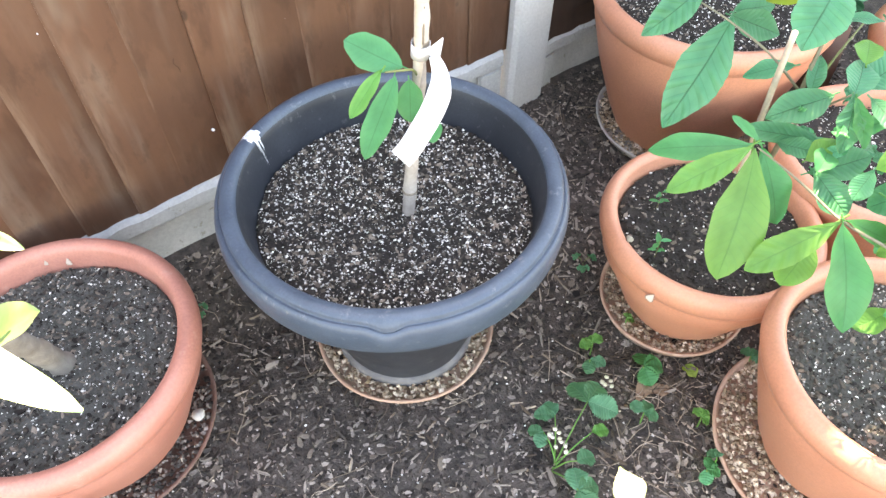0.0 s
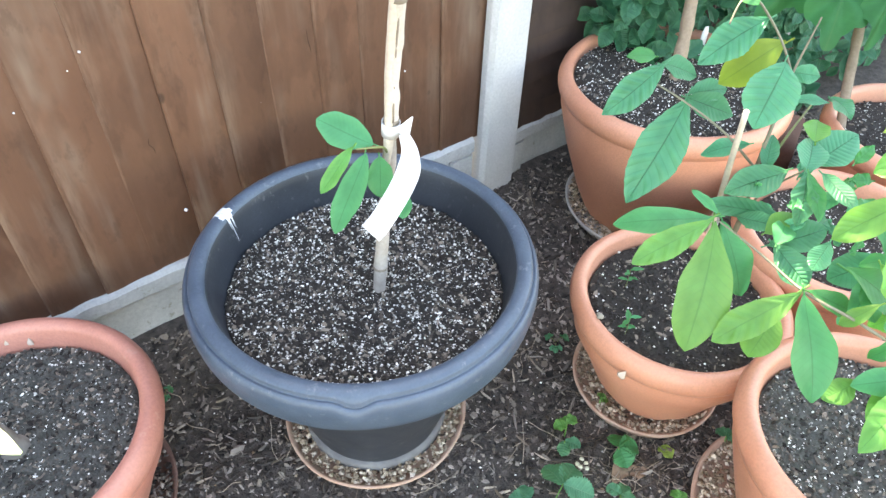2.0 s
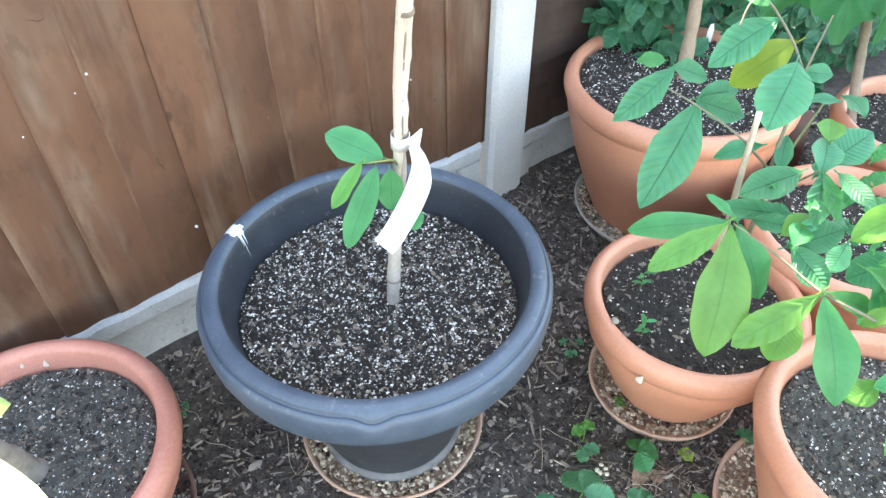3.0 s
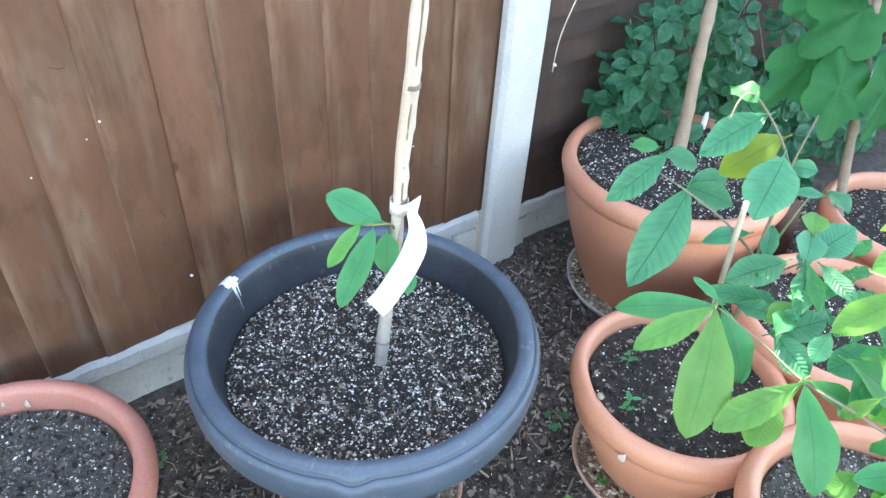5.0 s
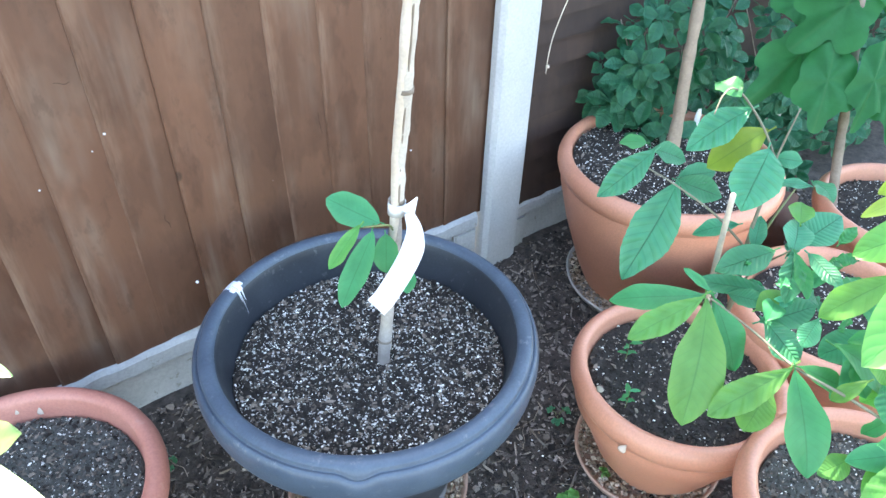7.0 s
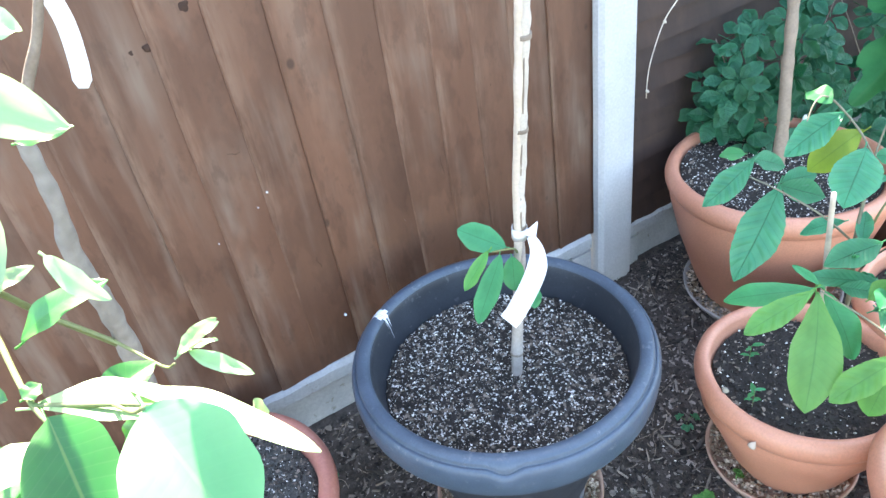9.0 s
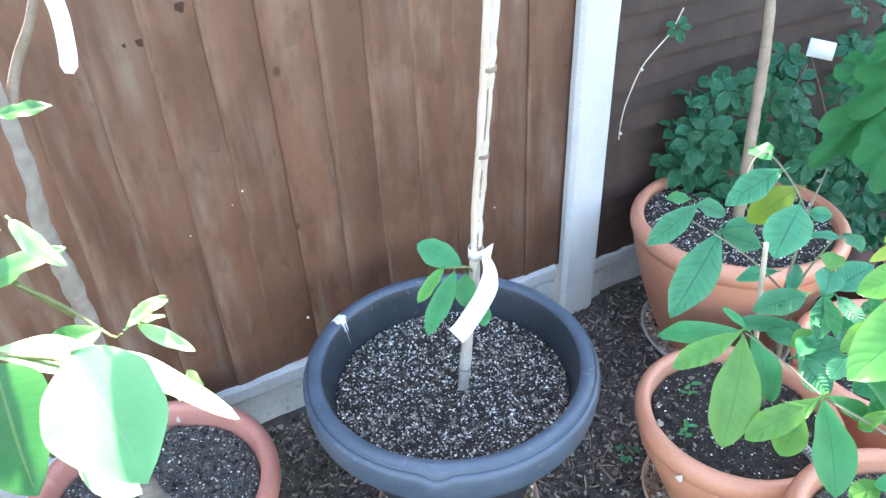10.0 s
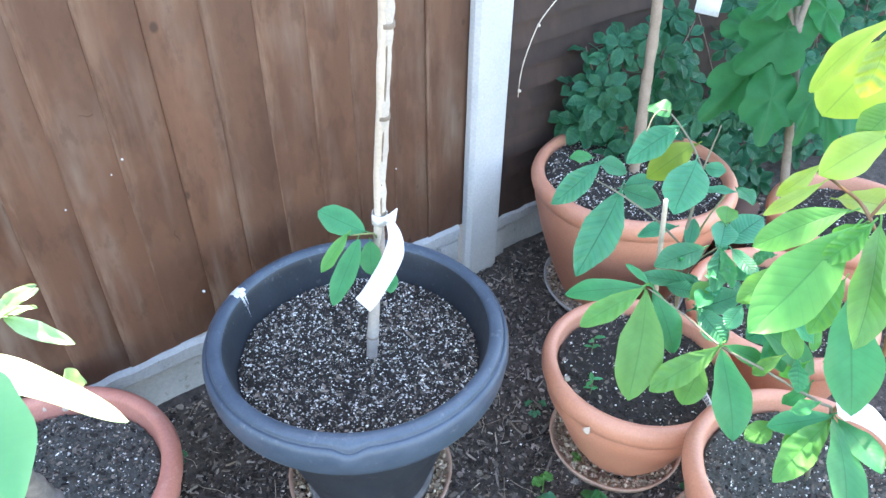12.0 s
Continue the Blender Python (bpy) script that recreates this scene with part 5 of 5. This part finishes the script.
# ---- unseen tree added beyond the fence, which shades the far pots ----
def unseen_shade_tree():
    base = Vector((1.5, 1.9, 0.0))
    top = thing("tree", "leafy unseen tree added beyond the fence for its shade", "tree", at=base)
    part("trunk", tube(bmesh.new(), [(0, 0, -0.1), (0.03, 0.02, 1.2), (-0.05, -0.05, 2.2), (-0.15, -0.2, 3.0)], 0.09, 0.04, 12, 6, 0.2), M_BARK, top)
    rng = np.random.default_rng(12)
    for k in range(9):
        a, z = 0.7 * k * 3.3, 1.9 + 0.14 * k
        part("limb", tube(bmesh.new(), [(-0.04, -0.04, z), (0.35 * math.cos(a) - 0.1, 0.3 * math.sin(a) - 0.1, z + 0.3), (0.75 * math.cos(a) - 0.25, 0.6 * math.sin(a) - 0.3, z + 0.55)], 0.022, 0.007, 7, 5, 0.2), M_BARK, top)
    # chinks cut along the sun's line, so small patches of sun reach chosen leaves
    chinks = [Vector(q) for q in ((0.409, -0.250, 0.822), (0.392, -0.264, 0.770), (0.398, -0.335, 0.722), (0.283, -0.474, 0.533))]
    verts, faces = [], []
    clumps = rng.normal(0, 1, (190, 3))
    clumps /= np.linalg.norm(clumps, axis=1)[:, None]
    clumps *= (rng.random((190, 1)) ** 0.45) * np.array([[1.0, 0.8, 0.75]])
    for c in clumps + np.array([-0.5, -0.4, 3.15]):
        for _ in range(32):
            p = c + rng.normal(0, 0.09, 3)
            here = Vector(p) + base
            if any((here - q - sun_way * (here - q).dot(sun_way)).length < (0.05 if q.z > 0.6 else 0.03) for q in chinks):
                continue
            l, m = rng.uniform(0.05, 0.085), Euler(rng.uniform(-1.2, 1.2, 3)).to_matrix() @ Euler((0, 0, rng.uniform(0, 6.28))).to_matrix()
            n = len(verts)
            for x, y, z in ((0, 0, 0), (0.4, 0.28, 0.05), (1, 0, -0.1), (0.4, -0.28, 0.05)):
                verts.append(Vector(p) + m @ Vector((x * l, y * l, z * l)))
            faces += [(n, n + 1, n + 2), (n, n + 2, n + 3)]
    tagged(raw("crown", verts, faces, mid_green, top), kind="stuff")


unseen_shade_tree()


# ---- low plants on the ground ----
def weed(name, label, category, x, y, n, size, seed, material, spread=0.05, height=0.04, group=""):
    top = thing(name, label, category, group, at=(x, y, ground_z(x, y)))
    rng = random.Random(seed)
    for k in range(n):
        a = 6.283 * k / n + rng.uniform(-0.4, 0.4)
        r = spread * rng.uniform(0.5, 1.1)
        tip = Vector((r * math.cos(a), r * math.sin(a), height * rng.uniform(0.6, 1.2)))
        part("stalk", tube(bmesh.new(), [(0, 0, -0.004), (tip.x * 0.4, tip.y * 0.4, tip.z * 0.8), tip], 0.0011, 0.0008, 5, 4), M_TWIG, top)
        for j in (-1, 0, 1):
            b = a + j * 1.15
            l = size * rng.uniform(0.85, 1.15)
            bm = blade(l, l * 0.74, 0.2, 0.3, 0.0013, 0.002, seed * 31 + k * 3 + j, 0.58, 0.72, 0.1 if size > 0.02 else 0.0)
            ob = part("leaf", bm, material, top)
            ob.matrix_local = Matrix.Translation(tip) @ pose(0, 0, 0, 0, rng.uniform(-12, 34), math.degrees(b))
    return top


def leaf_head(top, root, tip, size, broad, turn, seed, material, leaves=(-1, 0, 1), reach=0.55):
    """A stalk from the root with a head of toothed leaflets at its tip, both relative to the plant's base."""
    rng = random.Random(seed)
    root, tip = Vector(root), Vector(tip)
    mid = (root * 0.45 + tip * 0.55) + Vector((0, 0, 0.012))
    part("stalk", tube(bmesh.new(), [root, mid, tip], 0.0017, 0.001, 6, 5), light_green, top)
    for j in leaves:
        l = size * rng.uniform(0.9, 1.1)
        bm = blade(l, l * broad, 0.16, 0.2, 0.0007, 0.002, seed * 31 + j, reach, 0.6, 0.09)
        ob = part("leaf", bm, material, top)
        ob.matrix_local = Matrix.Translation(tip) @ pose(0, 0, 0, rng.uniform(-12, 12), rng.uniform(-8, 22), turn + 74 * j + rng.uniform(-8, 8))


def cream_flowers(top, at, n, seed):
    for k in range(n):
        bm = bmesh.new()
        bmesh.ops.create_icosphere(bm, subdivisions=1, radius=0.0046)
        for v in bm.verts:
            v.co *= 1 + 0.5 * noise.noise(v.co * 400 + Vector((k, seed, 0)))
            v.co.z *= 0.5
        ob = part("flower", bm, M_PETAL, top, "tiny cream flower")
        ob.location = Vector(at) + Vector((0.009 * math.cos(k * 2.4), 0.01 * math.sin(k * 2.4), 0.002 * k))


def strawberry():
    x, y = 0.05, -0.388
    top = thing("ground_weed", "leafy green runner weed with toothed leaves and cream flowers", "weed", "weeds", at=(x, y, ground_z(x, y)))
    for tip, size, broad, turn, seed, mt, leaves in (((0.112, 0.042, 0.062), 0.05, 0.8, 20, 2, weed_green, (-1, 0, 1)), ((0.022, 0.052, 0.03), 0.03, 0.8, 130, 3, weed_green, (0, 1)),
                                                     ((0.034, -0.022, 0.032), 0.036, 1.0, -10, 4, weed_green, (0,)), ((0.0, -0.062, 0.036), 0.042, 0.98, -20, 6, weed_green, (-1, 0, 1)),
                                                     ((0.06, 0.065, 0.03), 0.036, 0.8, 70, 5, weed_green, (0, 1)), ((0.092, 0.002, 0.03), 0.03, 0.85, -30, 9, light_green, (0,))):
        leaf_head(top, (0.002 * turn / 20, 0, -0.004), tip, size, broad, turn, seed, mt, leaves)
    cream_flowers(top, (0.03, 0.032, 0.042), 5, 2)
    cream_flowers(top, (0.023, 0.008, 0.042), 4, 4)


strawberry()
for x, y, size, broad, turn, seed, mt, leaves in ((0.31, -0.345, 0.042, 1.0, -30, 1, mid_green, (-1, 0, 1)), (0.268, -0.252, 0.026, 0.9, 80, 8, light_green, (-1, 0, 1)), (0.238, -0.276, 0.03, 0.85, -60, 7, weed_green, (-1, 0)),
                                                  (0.243, -0.412, 0.028, 0.85, 20, 10, weed_green, (-1, 0, 1)), (0.32, -0.478, 0.019, 1.0, 10, 11, light_green, (-1, 0, 1)), (0.254, -0.55, 0.026, 0.9, -60, 12, mid_green, (-1, 0, 1)),
                                                  (0.285, -0.545, 0.02, 0.9, 20, 14, weed_green, (0, 1)), (0.36, -0.25, 0.016, 1.0, 30, 16, light_green, (-1, 0)), (0.491, -0.448, 0.022, 0.9, 10, 13, weed_green, (-1, 0, 1))):
    plant = thing("ground_weed", "low three-leaved green weed growing through the mulch", "weed", "weeds", at=(x, y, ground_z(x, y)))
    leaf_head(plant, (-0.008, -0.006, -0.004), (0, 0, 0.03), size, broad, turn, seed, mt, leaves)
    if seed == 7:
        cream_flowers(plant, (-0.008, -0.055, 0.028), 5, 3)
for x, y, seed in ((0.40, -0.084, 13), (-0.32, 0.26, 15)):
    weed("clover", "tiny clover seedling in the mulch", "weed", x, y, 3, 0.014, seed, weed_green, 0.018, 0.014, "clovers")


def seedling(x, y, z, seed):
    top = thing("seedling", "tiny upright seedling in the small pot's soil", "seedling", "seedlings", at=(x, y, z))
    part("stem", tube(bmesh.new(), [(0, 0, -0.004), (0.002, 0, 0.02), (0.001, 0, 0.045)], 0.0009, 0.0007, 5, 4), M_TWIG, top)
    rng = random.Random(seed)
    for k in range(6):
        l = rng.uniform(0.014, 0.024)
        ob = part("leaf", blade(l, l * 0.36, 0.2, 0.1, 0, 0.0004, seed + k), mid_green, top)
        ob.matrix_local = pose(0.001, 0, 0.015 + 0.006 * k, 0, rng.uniform(-35, 5), 137 * k)


seedling(0.440, -0.185, 0.226, 3)
seedling(0.355, -0.262, 0.226, 8)


def fallen_leaf(x, y, z, length, width, material, seed, label, turn):
    top = thing("fallen_leaf", label, "leaf", "fallen leaves", at=(x, y, z))
    ob = part("blade", blade(length, width, 0.25, 0.25, 0.0008, 0.003, seed), material, top)
    ob.matrix_local = pose(0, 0, 0.004, 6, -6, turn)


fallen_leaf(0.26, -0.385, ground_z(0.26, -0.385), 0.075, 0.03, M_DRY, 1, "curled brown dead leaf on the mulch", 20)
fallen_leaf(0.387, -0.414, ground_z(0.387, -0.414), 0.035, 0.028, yellow_green, 2, "small yellowing leaf lying on the mulch", 80)
fallen_leaf(0.33, -0.405, ground_z(0.33, -0.405), 0.04, 0.026, M_DRY, 3, "pale dead leaf lying on the mulch", 150)


def pebble(x, y, z, r, material, seed, label, name="pebble", flat=0.6):
    bm = bmesh.new()
    bmesh.ops.create_icosphere(bm, subdivisions=3, radius=r)
    for v in bm.verts:
        v.co *= 1 + 0.35 * noise.noise(v.co * (0.9 / r) + Vector((seed, 0, 0)))
        v.co.z *= flat
    ob = part(name, bm, material)
    ob.location = (x, y, z)
    tagged(ob, label, name.replace("_", " "))


pebble(-0.412, 0.052, 0.012, 0.012, M_STONE, 1, "pale flat pebble lying in a pot saucer")
pebble(0.327, -0.2225, 0.258, 0.0062, M_GREYSTONE, 2, "grey snail-like pebble stuck on the small pot's rim", flat=0.8)

pebble(-0.272, 0.372, -0.006, 0.011, M_STONE, 3, "tan pebble beside the gravel board")
pebble(-0.317, 0.337, -0.008, 0.014, M_GREYSTONE, 4, "grey-brown stone lying against the gravel board")


# ---- mulch ----
def ground_places(n, seed, lift, box4=(-0.95, 1.7, -1.25, 0.385)):
    rng = np.random.default_rng(seed)
    x, y = rng.uniform(box4[0], box4[1], n), rng.uniform(box4[2], box4[3], n)
    return [(a, b, ground_z(a, b) + lift) for a, b in zip(x, y)]


mulch = thing("mulch", "dark bark chips and plant litter over the soil", "mulch", kind="stuff")
NEAR = (-0.6, 0.8, -0.75, 0.385)
chips("bark_chip", ground_places(15000, 1, 0.002), 0.002, 0.012, M_CHIP, 1, mulch, 0.6)
chips("bark_chip", ground_places(10000, 11, 0.002, NEAR), 0.002, 0.011, M_CHIP, 11, mulch, 0.42)
chips("litter", ground_places(1100, 12, 0.004, NEAR), 0.004, 0.016, M_LITTER, 12, mulch, 0.42)
chips("dark_bark", ground_places(1500, 13, 0.003, NEAR), 0.004, 0.013, M_DARKCHIP, 13, mulch, 0.7)
chips("stick", ground_places(700, 14, 0.006, NEAR), 0.01, 0.03, M_LITTER, 14, mulch, 0.12)
chips("bark_chip", ground_places(900, 6, 0.004), 0.005, 0.013, M_CHIP, 6, mulch, 0.4)
chips("splinter", ground_places(4200, 2, 0.003), 0.003, 0.021, M_PALE, 2, mulch, 0.13)
grains("crumb", ground_places(14000, 3, 0.001), 0.0015, 0.0065, M_CHIP, mulch, 3)
grains("white_speck", ground_places(3400, 4, 0.003), 0.0010, 0.0032, M_PERLITE, mulch, 4)
grains("grit", ground_places(1600, 5, 0.002), 0.0015, 0.0045, M_GRAVEL, mulch, 5)


def litter_twigs():
    rng = random.Random(8)
    bm = bmesh.new()
    for k in range(560):
        x, y = (rng.uniform(-0.6, 1.0), rng.uniform(-0.8, 0.36)) if k < 430 else (rng.gauss(0.3, 0.09), rng.gauss(-0.42, 0.09))
        a, l = rng.uniform(0, 6.28), rng.uniform(0.02, 0.1)
        pts = []
        for k in range(4):
            s = (k / 3 - 0.5) * l
            px, py = x + s * math.cos(a) + rng.uniform(-0.005, 0.005), y + s * math.sin(a) + rng.uniform(-0.005, 0.005)
            pts.append((px, py, ground_z(px, py) + 0.004 + rng.uniform(0, 0.005)))
        tube(bm, pts, 0.0009, 0.0005, 4, 3)
    tagged(part("straw", bm, M_PALE, mulch), kind="stuff")


litter_twigs()
